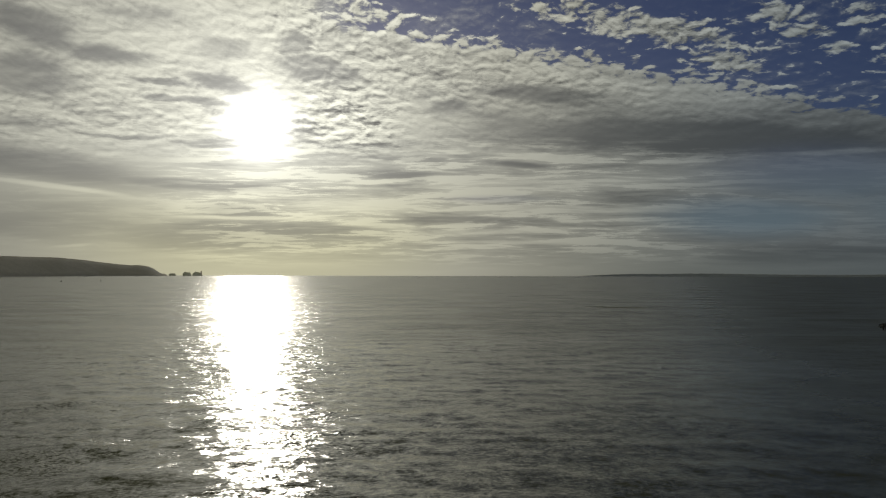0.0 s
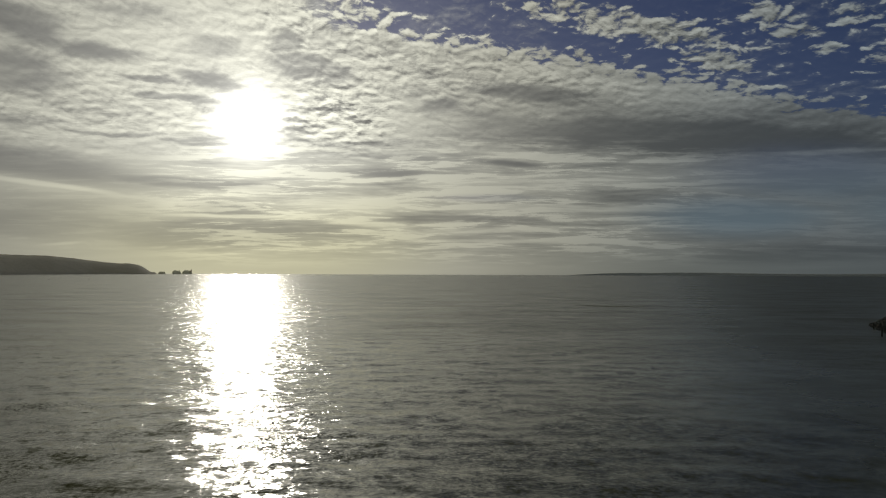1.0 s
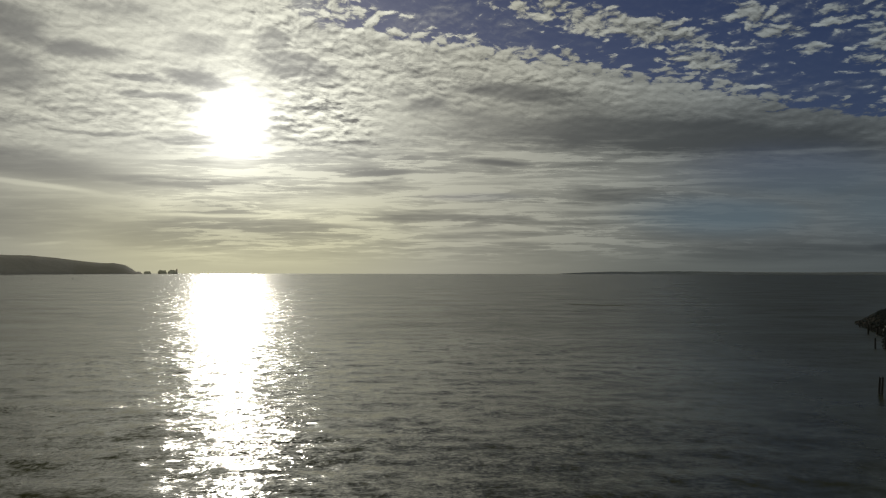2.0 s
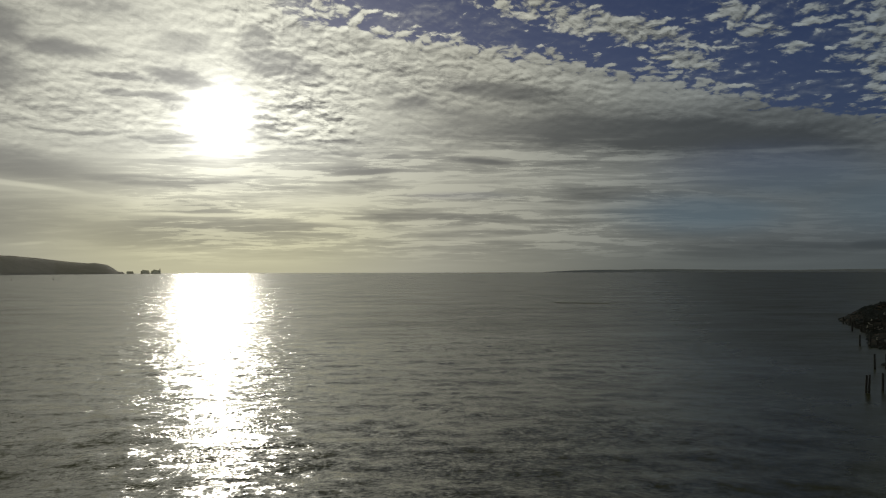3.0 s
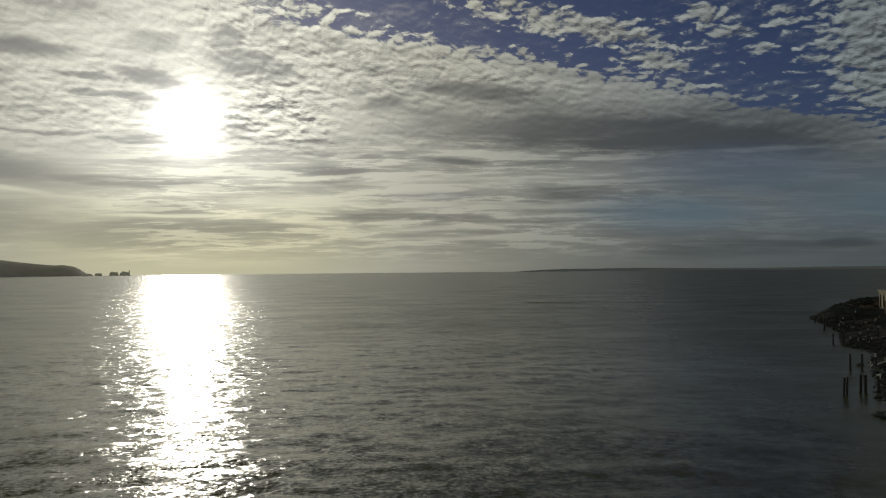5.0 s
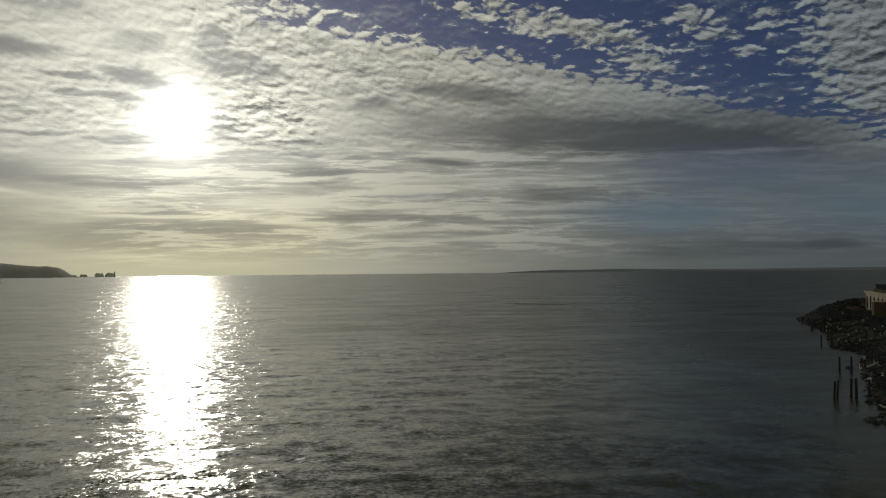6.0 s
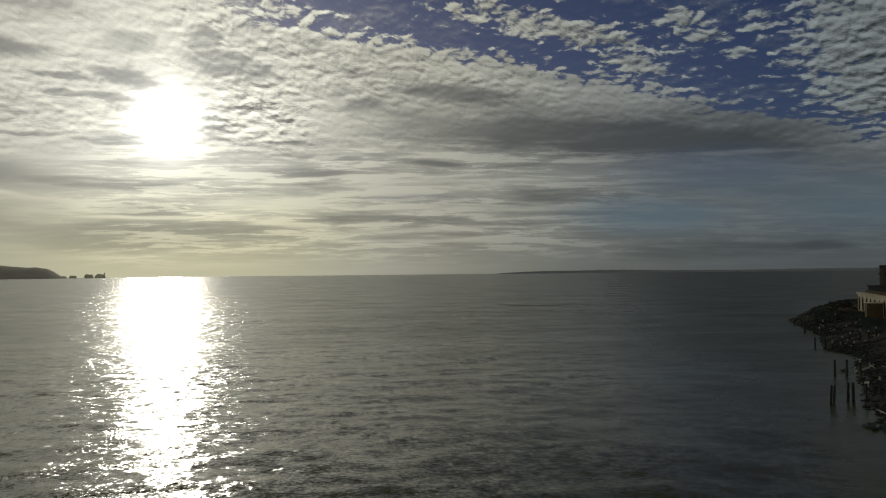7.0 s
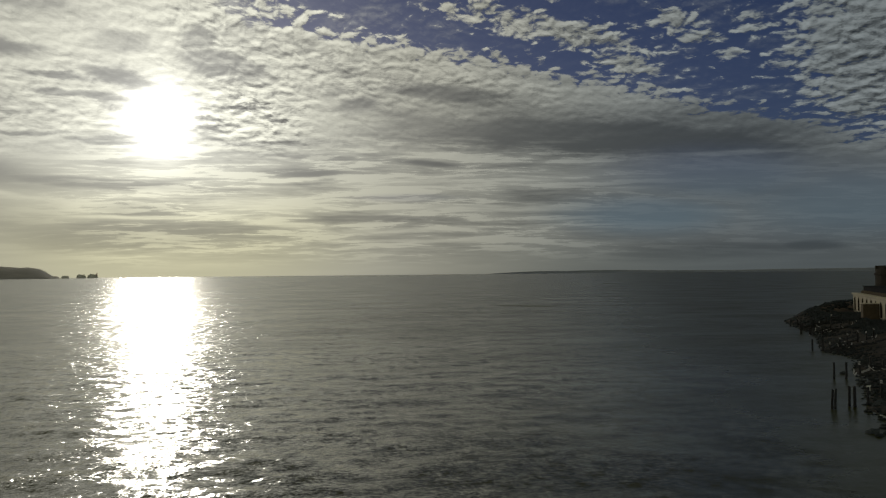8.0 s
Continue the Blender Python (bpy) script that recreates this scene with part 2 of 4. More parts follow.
# veil of mist low over the sea
veil = W.mix(1.0, bright, W.mix(W.step(theta, 14.0, 36.0), (0.86, 0.86, 0.86), (0.43, 0.45, 0.45)), "MULTIPLY")
air = W.mix(W.step(el, 3.2, -0.8, 0.0, 0.8), air, veil)
# glare of the sun through the thin deck
core = W.math("MULTIPLY", W.math("POWER", 2.71828, W.math("MULTIPLY", W.math("POWER", W.math("DIVIDE", theta, 1.62), 2.0), -1.0)), 4.5)
halo = W.math("MULTIPLY", W.math("POWER", 2.71828, W.math("MULTIPLY", W.math("DIVIDE", theta, 4.5), -1.0)), 0.45)
glare = W.math("ADD", W.math("MULTIPLY", core, W.line(shine, 0.0, 1.0, 0.35, 1.15)), W.math("MULTIPLY", halo, W.line(shine, 0.0, 1.0, 0.55, 1.1)))
total = W.mix(1.0, air, W.mix(1.0, (1.0, 0.98, 0.88), W.grey(glare), "MULTIPLY"), "ADD")
back = W.add("ShaderNodeBackground")
W.plug(back.inputs["Color"], total)
back.inputs["Strength"].default_value = LIGHT
W.tree.links.new(back.outputs[0], W.add("ShaderNodeOutputWorld").inputs[0])


# ---------------------------------------------------------------- materials
def material(name):
    m = bpy.data.materials.new(name)
    m.use_nodes = True
    m.node_tree.nodes.clear()
    n = Nodes(m.node_tree)
    shader = n.add("ShaderNodeBsdfPrincipled")
    n.tree.links.new(shader.outputs[0], n.add("ShaderNodeOutputMaterial").inputs[0])
    return m, n, shader


def bumped(n, shader, height, strength=1.0, distance=1.0):
    b = n.add("ShaderNodeBump")
    n.plug(b.inputs["Height"], height)
    b.inputs["Strength"].default_value, b.inputs["Distance"].default_value = strength, distance
    n.tree.links.new(b.outputs[0], shader.inputs["Normal"])


def surface(name, colours, scale, rough=(0.8, 0.95), relief=0.03, grain=8.0, vary=0.0, stretch=(1, 1, 1), gloss=0.3):
    """A weathered surface: three base colours mixed by coarse and fine noise, with fine relief."""
    m, n, s = material(name)
    at = n.stretch(n.add("ShaderNodeTexCoord").outputs["Object"], stretch)
    coarse, small = n.noise(at, scale, 5, 0.6, 0.4), n.noise(at, scale * grain, 5, 0.65)
    c = n.mix(n.step(coarse, 0.35, 0.65), colours[0], colours[1])
    c = n.mix(n.step(small, 0.45, 0.72), c, colours[2])
    if vary:
        own = n.add("ShaderNodeObjectInfo").outputs["Random"]
        shade = n.line(own, 0, 1, 1 - vary, 1 + vary)
        c = n.mix(1.0, c, n.join(shade, shade, shade), "MULTIPLY")
    n.plug(s.inputs["Base Color"], c)
    s.inputs["Specular IOR Level"].default_value = gloss
    n.plug(s.inputs["Roughness"], n.line(small, 0.3, 0.7, *rough))
    bumped(n, s, n.math("ADD", n.math("MULTIPLY", coarse, 1.0), n.math("MULTIPLY", small, 0.35)), 1.0, relief)
    return m


# sea water: several sizes of chop, smoother slicks and ruffled patches
sea_mat, n, s = material("sea_water")
at = n.add("ShaderNodeTexCoord").outputs["Object"]
slick = n.noise(n.stretch(at, (0.006, 0.020, 1), 8), 1.0, 4, 0.6, 0.3)
calm = n.step(slick, 0.36, 0.60, 0.72, 1.05)
swell = n.noise(n.stretch(at, (0.035, 0.13, 1), -6), 1.0, 3, 0.55, 0.3)
chop = n.noise(n.stretch(at, (0.75, 1.0, 1), 9), 1.0, 3, 0.6, 0.4)
ripple = n.noise(n.stretch(at, (2.1, 2.9, 1), -22), 1.0, 3, 0.62, 0.3)
h = n.math("ADD", n.math("MULTIPLY", chop, 0.09), n.math("MULTIPLY", ripple, 0.045))
h = n.math("ADD", n.math("MULTIPLY", h, calm), n.math("MULTIPLY", swell, 0.14))
# sheltered water beside the spit
lee = n.step(n.math("DIVIDE", n.split(at)[0], n.math("ADD", n.math("MAXIMUM", n.split(at)[1], 0.0), 30.0)), 0.02, 0.46)
h = n.math("MULTIPLY", h, n.line(lee, 0.0, 1.0, 1.0, 0.30))
s.inputs["Base Color"].default_value = (0.034, 0.037, 0.001, 1)
s.inputs["IOR"].default_value = 1.33
east_x, away_y, _ = n.split(at)
offshore = n.step(away_y, 62.0, 220.0)
ruffle = n.noise(n.stretch(at, (0.022, 0.05, 1), 9), 1.0, 6, 0.68, 0.4)
rough = n.math("MAXIMUM", n.line(offshore, 0.0, 1.0, 0.155, 0.25), n.math("MULTIPLY", lee, n.line(offshore, 0.0, 1.0, 0.31, 0.37)))
n.plug(s.inputs["Roughness"], n.math("MULTIPLY", rough, n.step(ruffle, 0.32, 0.68, 0.86, 1.12)))
waved = n.add("ShaderNodeBump")
n.plug(waved.inputs["Height"], h)
waved.inputs["Strength"].default_value, waved.inputs["Distance"].default_value = 0.45, 1.0


def facets(scale, turn):
    """Slopes of small wavelets, a vector round zero."""
    f = n.add("ShaderNodeTexNoise")
    n.plug(f.inputs["Vector"], n.stretch(at, scale, turn))
    f.inputs["Scale"].default_value, f.inputs["Detail"].default_value = 1.0, 1.0
    return n.vmath("MULTIPLY", n.vmath("SUBTRACT", f.outputs["Color"], (0.5, 0.5, 0.5)), (1, 1, 0))


slopes = n.vmath("MULTIPLY", facets((3.8, 2.4, 1), 33), (0.46, 0.22, 0))
slopes = n.vmath("ADD", slopes, n.vmath("MULTIPLY", facets((0.45, 0.40, 1), 11), (0.50, 0.16, 0)))
slopes = n.vmath("ADD", slopes, n.vmath("MULTIPLY", facets((1.05, 1.0, 1), -13), (0.66, 0.19, 0)))
stir = n.math("MULTIPLY", n.math("MULTIPLY", calm, 0.76), n.step(away_y, 90.0, 260.0, 1.0, 0.08))
stir = n.math("MULTIPLY", stir, n.line(lee, 0.0, 1.0, 1.0, 0.22))
# restless and resting patches a few metres wide
restless = n.step(n.noise(n.stretch(at, (0.16, 0.12, 1), 12), 1.0, 4, 0.65, 0.4), 0.30, 0.72, 0.75, 1.28)
stir = n.math("MULTIPLY", n.math("MULTIPLY", stir, restless), n.step(away_y, 105.0, 62.0, 1.0, 1.25))
slopes = n.vmath("MULTIPLY", slopes, n.join(stir, stir, stir))
# scattered steep wavelets close by
flick = n.math("MULTIPLY", n.step(n.noise(n.stretch(at, (0.09, 0.13, 1), 35), 1.0, 4, 0.7, 0.5), 0.50, 0.66), n.math("MULTIPLY", n.step(away_y, 130.0, 80.0), n.step(east_x, -5.0, -12.0)))
slopes = n.vmath("ADD", slopes, n.vmath("MULTIPLY", facets((4.2, 3.0, 1), 27), n.vmath("MULTIPLY", n.join(flick, flick, 0.0), (2.6, 0.45, 0))))
drifts = n.vmath("MULTIPLY", facets((0.13, 0.22, 1), 6), (0.13, 0.13, 0))
slopes = n.vmath("ADD", slopes, drifts)
# cat's paws farther out: broken wavelets with steep flanks
paws = n.math("MULTIPLY", n.step(n.noise(n.stretch(at, (0.018, 0.024, 1), -15), 1.0, 5, 0.7, 0.4), 0.38, 0.66, 0.5, 0.95), n.step(away_y, 70.0, 130.0))
paws = n.math("MULTIPLY", n.math("MULTIPLY", paws, n.step(away_y, 260.0, 900.0, 1.0, 0.25)), n.line(lee, 0.0, 1.0, 1.0, 0.2))
slopes = n.vmath("ADD", slopes, n.vmath("MULTIPLY", n.vmath("ADD", facets((0.9, 0.7, 1), 11), facets((2.2, 1.1, 1), -9)), n.vmath("MULTIPLY", n.join(paws, paws, 0.0), (0.85, 0.30, 0))))
# glimmer on the open water
glim = n.math("MULTIPLY", n.step(away_y, 130.0, 260.0), n.line(lee, 0.0, 1.0, 1.0, 0.15))
slopes = n.vmath("ADD", slopes, n.vmath("MULTIPLY", n.vmath("ADD", facets((1.5, 0.22, 1), 4), facets((0.6, 0.08, 1), -3)), n.vmath("MULTIPLY", n.join(glim, glim, 0.0), (0.62, 0.16, 0))))
n.plug(s.inputs["Normal"], n.vmath("NORMALIZE", n.vmath("ADD", waved.outputs[0], slopes)))

# downland grass, its colour paled and greyed to paint in distance haze
hazed_grass_mat = surface("hazed_downland", [(0.41, 0.385, 0.39), (0.47, 0.44, 0.445), (0.34, 0.32, 0.325)], 0.012, relief=1.0)
chalk_mat = surface("chalk_cliff", [(0.80, 0.78, 0.70), (0.72, 0.70, 0.61), (0.58, 0.56, 0.48)], 0.03, relief=1.0)
# far shore: pale blue base colour carries the haze over the water
hazed_coast_mat = surface("far_coast", [(0.28, 0.31, 0.40), (0.31, 0.34, 0.43), (0.25, 0.28, 0.37)], 0.01, relief=3.0)
shingle_mat = surface("wet_shingle", [(0.056, 0.056, 0.062), (0.088, 0.078, 0.078), (0.040, 0.042, 0.048)], 0.22, relief=0.25, grain=11, gloss=0.05)
nt = Nodes(shingle_mat.node_tree)
body = [x for x in shingle_mat.node_tree.nodes if x.type == "BSDF_PRINCIPLED"][0]
wet = body.inputs["Base Color"].links[0].from_socket
place = nt.add("ShaderNodeTexCoord").outputs["Object"]
height_ = nt.math("ADD", nt.split(place)[2], nt.math("MULTIPLY", nt.noise(place, 0.25, 4), 0.9))
drift_ = nt.mix(nt.noise(place, 1.7, 4), (0.20, 0.155, 0.14), (0.125, 0.098, 0.09))
nt.plug(body.inputs["Base Color"], nt.mix(nt.step(height_, 2.1, 3.0), wet, drift_))
rock_mat = surface("weedy_rock", [(0.040, 0.050, 0.060), (0.066, 0.076, 0.088), (0.026, 0.034, 0.040)], 0.8, (0.55, 0.85), 0.15, vary=0.4, gloss=0.12)
timber_mat = surface("wet_timber", [(0.020, 0.021, 0.024), (0.034, 0.034, 0.037), (0.012, 0.013, 0.015)], 1.2, (0.5, 0.85), 0.05, stretch=(3, 3, 0.5), vary=0.3)
# bleached wood, whitened further to put wet timber's glints into the colour
bleached_glint_mat = surface("bleached_glint_timber", [(0.56, 0.56, 0.58), (0.42, 0.41, 0.41), (0.66, 0.66, 0.68)], 1.5, (0.7, 0.95), 0.03, stretch=(3, 3, 0.6), vary=0.25)
stone_mat = surface("pale_limestone", [(0.60, 0.55, 0.45), (0.52, 0.47, 0.38), (0.40, 0.36, 0.29)], 0.35, relief=0.06, grain=7)
render_mat = surface("brown_render", [(0.13, 0.10, 0.065), (0.095, 0.075, 0.05), (0.07, 0.055, 0.04)], 0.4, relief=0.05)
slate_mat = surface("dark_roofing", [(0.012, 0.014, 0.019), (0.02, 0.022, 0.027), (0.009, 0.01, 0.013)], 0.6, relief=0.04, gloss=0.05)
turf_mat = surface("brown_turf", [(0.085, 0.068, 0.050), (0.11, 0.088, 0.064), (0.055, 0.046, 0.034)], 0.5, relief=0.1, gloss=0.05)
tower_mat = surface("keep_stone", [(0.06, 0.052, 0.042), (0.045, 0.04, 0.032), (0.03, 0.028, 0.024)], 0.3, relief=0.1, gloss=0.1)
# brick of the arch reveals, darkened so its colour holds the openings' shade
shaded_brick_mat = surface("shaded_brick", [(0.045, 0.034, 0.028), (0.06, 0.042, 0.034), (0.03, 0.026, 0.022)], 0.8, gloss=0.1)
# near black: dark buoy parts, and painted-in shade on the casemate back wall
dark_mat = surface("dark_and_painted_shade", [(0.03, 0.028, 0.025), (0.045, 0.04, 0.034), (0.02, 0.02, 0.018)], 0.5)
sheen_mat = surface("painted_sheen", [(0.26, 0.27, 0.26), (0.40, 0.41, 0.39), (0.12, 0.13, 0.12)], 1.2, gloss=0.2)
red_mat = surface("red_paint", [(0.35, 0.04, 0.03), (0.28, 0.035, 0.03), (0.2, 0.05, 0.04)], 0.8)
white_mat = surface("white_paint", [(0.7, 0.7, 0.67), (0.6, 0.6, 0.56), (0.5, 0.5, 0.46)], 0.8)


# ---------------------------------------------------------------- mesh helpers
def mesh_of(bm, name, mat, smooth=False):
    bmesh.ops.recalc_face_normals(bm, faces=bm.faces)
    me = bpy.data.meshes.new(name)
    bm.to_mesh(me)
    bm.free()
    me.materials.append(mat)
    if smooth:
        me.polygons.foreach_set("use_smooth", [True] * len(me.polygons))
    return me


def part(name, bm, mat, parent, label="", smooth=False):
    ob = new(name, bm if isinstance(bm, bpy.types.Mesh) else mesh_of(bm, name, mat, smooth))
    ob.parent = parent
    if label:
        ob["label"] = label
    return ob


def box(bm, size, at=(0, 0, 0), turn=0.0, bevel=0.0):
    m = Matrix.Translation(at) @ Matrix.Rotation(turn, 4, "Z") @ Matrix.Diagonal((*size, 1))
    made = bmesh.ops.create_cube(bm, size=1, matrix=m)["verts"]
    if bevel:
        edges = list({e for v in made for e in v.link_edges})
        bmesh.ops.bevel(bm, geom=edges, offset=bevel, segments=1, affect="EDGES")
    return made


def tube(bm, rings, sides=10, caps=True):
    """A lofted tube through (centre, radius) rings standing along z."""
    loops = []
    for (x, y, z), r in rings:
        loops.append([bm.verts.new((x + r * math.cos(2 * math.pi * k / sides), y + r * math.sin(2 * math.pi * k / sides), z)) for k in range(sides)])
    for a, b in zip(loops, loops[1:]):
        for k in range(sides):
            bm.faces.new((a[k], a[(k + 1) % sides], b[(k + 1) % sides], b[k]))
    if caps:
        bm.faces.new(loops[0][::-1])
        bm.faces.new(loops[-1])


def sheet(rows, name, mat, smooth=True):
    """A mesh from rows of points, all of one length."""
    wide = len(rows[0])
    me = bpy.data.meshes.new(name)
    me.from_pydata([p for r in rows for p in r], [],
                   [(i * wide + j, i * wide + j + 1, (i + 1) * wide + j + 1, (i + 1) * wide + j)
                    for i in range(len(rows) - 1) for j in range(wide - 1)])
    me.materials.append(mat)
    if smooth:
        me.polygons.foreach_set("use_smooth", [True] * len(me.polygons))
    me.update()
    return me


def hum(x, y, z=0.0, octaves=4):
    return noise.fractal(Vector((x, y, z)), 0.9, 2.0, octaves)


def polar(az_deg, dist, z=0.0):
    a = radians(az_deg)
    return Vector((dist * math.sin(a), dist * math.cos(a), z))


# ---------------------------------------------------------------- sea
def spread(lo, hi, cell, grow, far):
    """Coordinates: even cells from lo to hi, then ever wider ones out to far on both sides."""
    a = list(np.arange(lo, hi + cell / 2, cell))
    step_, x = cell, hi
    while x < far:
        step_ *= grow
        x += step_
        a.append(min(x, far))
    step_, x = cell, lo
    while x > -far:
        step_ *= grow
        x -= step_
        a.insert(0, max(x, -far))
    return np.array(a)


gx, gy = spread(-55, 100, 0.6, 1.06, 4990), spread(40, 230, 0.6, 1.06, 4990)
XX, YY = np.meshgrid(gx, gy)
ZZ = np.zeros_like(XX)
wave_rng = np.random.default_rng(11)
for k in range(46):
    length = 2.4 * (4.5 ** wave_rng.random())
    heading = radians(-100 + wave_rng.normal(0, 38))
    kx, ky = 2 * math.pi / length * math.cos(heading), 2 * math.pi / length * math.sin(heading)
    ZZ += 0.0016 * length ** 0.85 * np.sin(kx * XX + ky * YY + wave_rng.random() * 6.28)
away = np.hypot(np.maximum(np.abs(XX - 22) - 75, 0), np.maximum(np.abs(YY - 135) - 92, 0))
ZZ *= np.clip(1 - away / 60, 0, 1) * np.clip((260 - YY) / 150, 0, 1)
lee_ = np.clip((XX - 0.2 * YY + 18) / 44, 0, 1)
ZZ *= 1 - 0.65 * lee_ * lee_ * (3 - 2 * lee_)
ny_, nx_ = XX.shape
cells = np.arange(ny_ * nx_).reshape(ny_, nx_)
quads = np.stack([cells[:-1, :-1], cells[:-1, 1:], cells[1:, 1:], cells[1:, :-1]], -1).reshape(-1, 4)
me = bpy.data.meshes.new("water")
me.from_pydata(np.stack([XX, YY, ZZ], -1).reshape(-1, 3).tolist(), [], quads.tolist())
me.materials.append(sea_mat)
me.polygons.foreach_set("use_smooth", [True] * len(me.polygons))
me.update()
water = new("water", me)
tagged(water, "open grey-green sea with small choppy waves", "sea", kind="structure")

# ---------------------------------------------------------------- headland and stacks
SKYLINE = [(-48, 1.35), (-40, 1.3), (-33, 1.2), (-29.4, 1.1), (-27.8, 1.06), (-26.1, 1.03), (-24.5, 0.87), (-22.7, 0.64), (-21.6, 0.55), (-21.2, 0.58), (-20.9, 0.53), (-20.5, 0.46), (-20.2, 0.31), (-19.95, 0.13), (-19.75, -0.02), (-19.5, 0.0), (-19.35, -0.16)]
HEAD = [(-48, 2600), (-40, 2900), (-29.4, 3400), (-26.0, 3800), (-23.5, 4150), (-19.3, 4400)]


def along(table, x):
    return float(np.interp(x, [a for a, b in table], [b for a, b in table]))


rows = []
for i in range(240):
    a = -48 + (28.65 * i / 239)
    d0 = along(HEAD, a) + 14 * hum(a * 0.35, 3.0, 0.0, 2)
    ridge = min(d0 + 330, 4700)
    h = max(13 + ridge * math.tan(radians(along(SKYLINE, a))), 1.0)
    h *= 1 + 0.012 * hum(a * 1.2, 7.0, 0.0, 3)
    row = []
    for off, k in ((-6, -4.0), (0, 0.0), (12, 0.09), (40, 0.19), (80, 0.33), (140, 0.53), (220, 0.77), (330, 1.0), (420, 0.85), (520, -0.05)):
        rough = 1 + 0.03 * hum(a * 0.6 + off * 0.01, off * 0.02, 2.0, 2)
        row.append(tuple(polar(a + 0.06, min(d0 + off * (ridge - d0) / 330, 4900), k if k < -1 else h * k * (rough if 0 < k < 1 else 1))))
    rows.append(row)
headland = new("headland", sheet(rows, "headland", hazed_grass_mat))
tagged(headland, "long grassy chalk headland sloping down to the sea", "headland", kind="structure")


def stack(name, a, width, height, deep, seed, lean=0.0, label=""):
    """A sea stack: a ragged fin of chalk rising steeply from the water."""
    bm = bmesh.new()
    bmesh.ops.create_icosphere(bm, subdivisions=4, radius=1.0)
    for v in bm.verts:
        x, y, z = v.co
        flat = 1 - abs(x) ** 6 * 0.15
        top = (0.92 + 0.30 * hum(x * 2.6, seed, 1.0)) * flat
        v.co.x = math.copysign(abs(x) ** 0.4, x) * width / 2 * (1 - 0.14 * max(z, 0)) + lean * max(z, 0) * height + 2.2 * hum(x * 2, y * 2, z * 2 + seed)
        v.co.y = math.copysign(abs(y) ** 0.6, y) * deep / 2 * (1 - 0.3 * max(z, 0)) + 2.5 * hum(x * 2, y * 2 + 5, z * 2 + seed)
        v.co.z = math.copysign(abs(z) ** 0.34, z) * height * top if z > 0 else z * 4
    ob = new(name, mesh_of(bm, name, chalk_mat, False))
    ob.location, ob.rotation_euler = polar(a + 0.05, 4450), (0, 0, -radians(a))
    return tagged(ob, label, "sea stack", group="chalk stacks off the headland")


stack("sea_stack", -19.0, 36, 15, 30, 1.0, -0.2, "low ragged chalk stack close to the headland")
stack("sea_stack", -18.05, 44, 21, 34, 5.0, -0.1, "broad flat-topped chalk stack standing in the sea")
stack("sea_stack", -17.42, 44, 22, 34, 9.0, 0.15, "tall chalk stack beside the lighthouse")
rock_foot = stack("sea_stack", -17.14, 13, 5, 12, 3.0, 0.0, "small low chalk rock under the lighthouse")

lighthouse = new("lighthouse")
lighthouse.location = polar(-17.06, 4450, 4.0)
tagged(lighthouse, "slim banded lighthouse standing on a low chalk rock", "lighthouse")
bm = bmesh.new(); tube(bm, [((0, 0, -1), 4.4), ((0, 0, 3), 4.0), ((0, 0, 3.2), 4.6), ((0, 0, 3.8), 4.6)], 16)
part("base", bm, white_mat, lighthouse)
for k in range(4):
    bm = bmesh.new(); tube(bm, [((0, 0, 3.8 + 4 * k), 3.2 - 0.25 * k), ((0, 0, 7.8 + 4 * k), 2.95 - 0.25 * k)], 16)
    part("tower_band", bm, red_mat if k % 2 else white_mat, lighthouse, "red band" if k % 2 else "white band")
bm = bmesh.new(); tube(bm, [((0, 0, 19.8), 3.0), ((0, 0, 20.3), 3.0), ((0, 0, 20.3), 1.7), ((0, 0, 23.2), 1.7), ((0, 0, 23.2), 2.1), ((0, 0, 24.6), 0.3)], 16)
part("lantern", bm, red_mat, lighthouse, "red lantern room")

# low coast far over the water
COAST = [(9.6, -0.17), (10.4, -0.10), (12.0, -0.02), (13.7, 0.03), (15.5, 0.02), (17.5, 0.06), (19.3, 0.05), (23, 0.0), (26.8, -0.02), (30, 0.02), (36, 0.04), (44, 0.06), (60, 0.05)]
rows = []
for i in range(300):
    a = 9.6 + 50.4 * i / 299
    h = max(13 + 4850 * math.tan(radians(along(COAST, a))), 0.3) * (1 + 0.10 * hum(a * 2.5, 1.0))
    rows.append([tuple(polar(a, 4780 + o, h * k)) for o, k in ((0, -0.4), (6, 0.15), (25, 0.6), (70, 1.0), (110, 0.9), (140, -0.4))])
coast = new("far_coast", sheet(rows, "far_coast", hazed_coast_mat))
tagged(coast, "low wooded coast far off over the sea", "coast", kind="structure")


def buoy(at, tall, label):
    b = new("buoy")
    b.location = at
    tagged(b, label, "buoy", group="channel buoys")
    bm = bmesh.new(); tube(bm, [((0, 0, -0.6), 0.9), ((0, 0, 0.1), 1.25), ((0, 0, 0.7), 1.2), ((0, 0, 0.9), 0.8)], 16)
    part("float", bm, dark_mat, b)
    bm = bmesh.new()
    for k in range(3):
        c, s_ = math.cos(k * 2.09), math.sin(k * 2.09)
        tube(bm, [((0.8 * c, 0.8 * s_, 0.85), 0.16), ((0.2 * c, 0.2 * s_, tall * 0.75), 0.14)], 6)
    part("lattice_mast", bm, dark_mat, b)
    bm = bmesh.new(); tube(bm, [((0, 0, tall * 0.72), 0.7), ((0, 0, tall * 0.78), 0.8), ((0, 0, tall), 0.1)], 12)
    part("top_mark", bm, red_mat, b)


buoy((-588, 1213, 0), 2.2, "small channel buoy with a cone top")
buoy((-569, 1310, 0), 3.0, "tall channel buoy with a lattice mast")

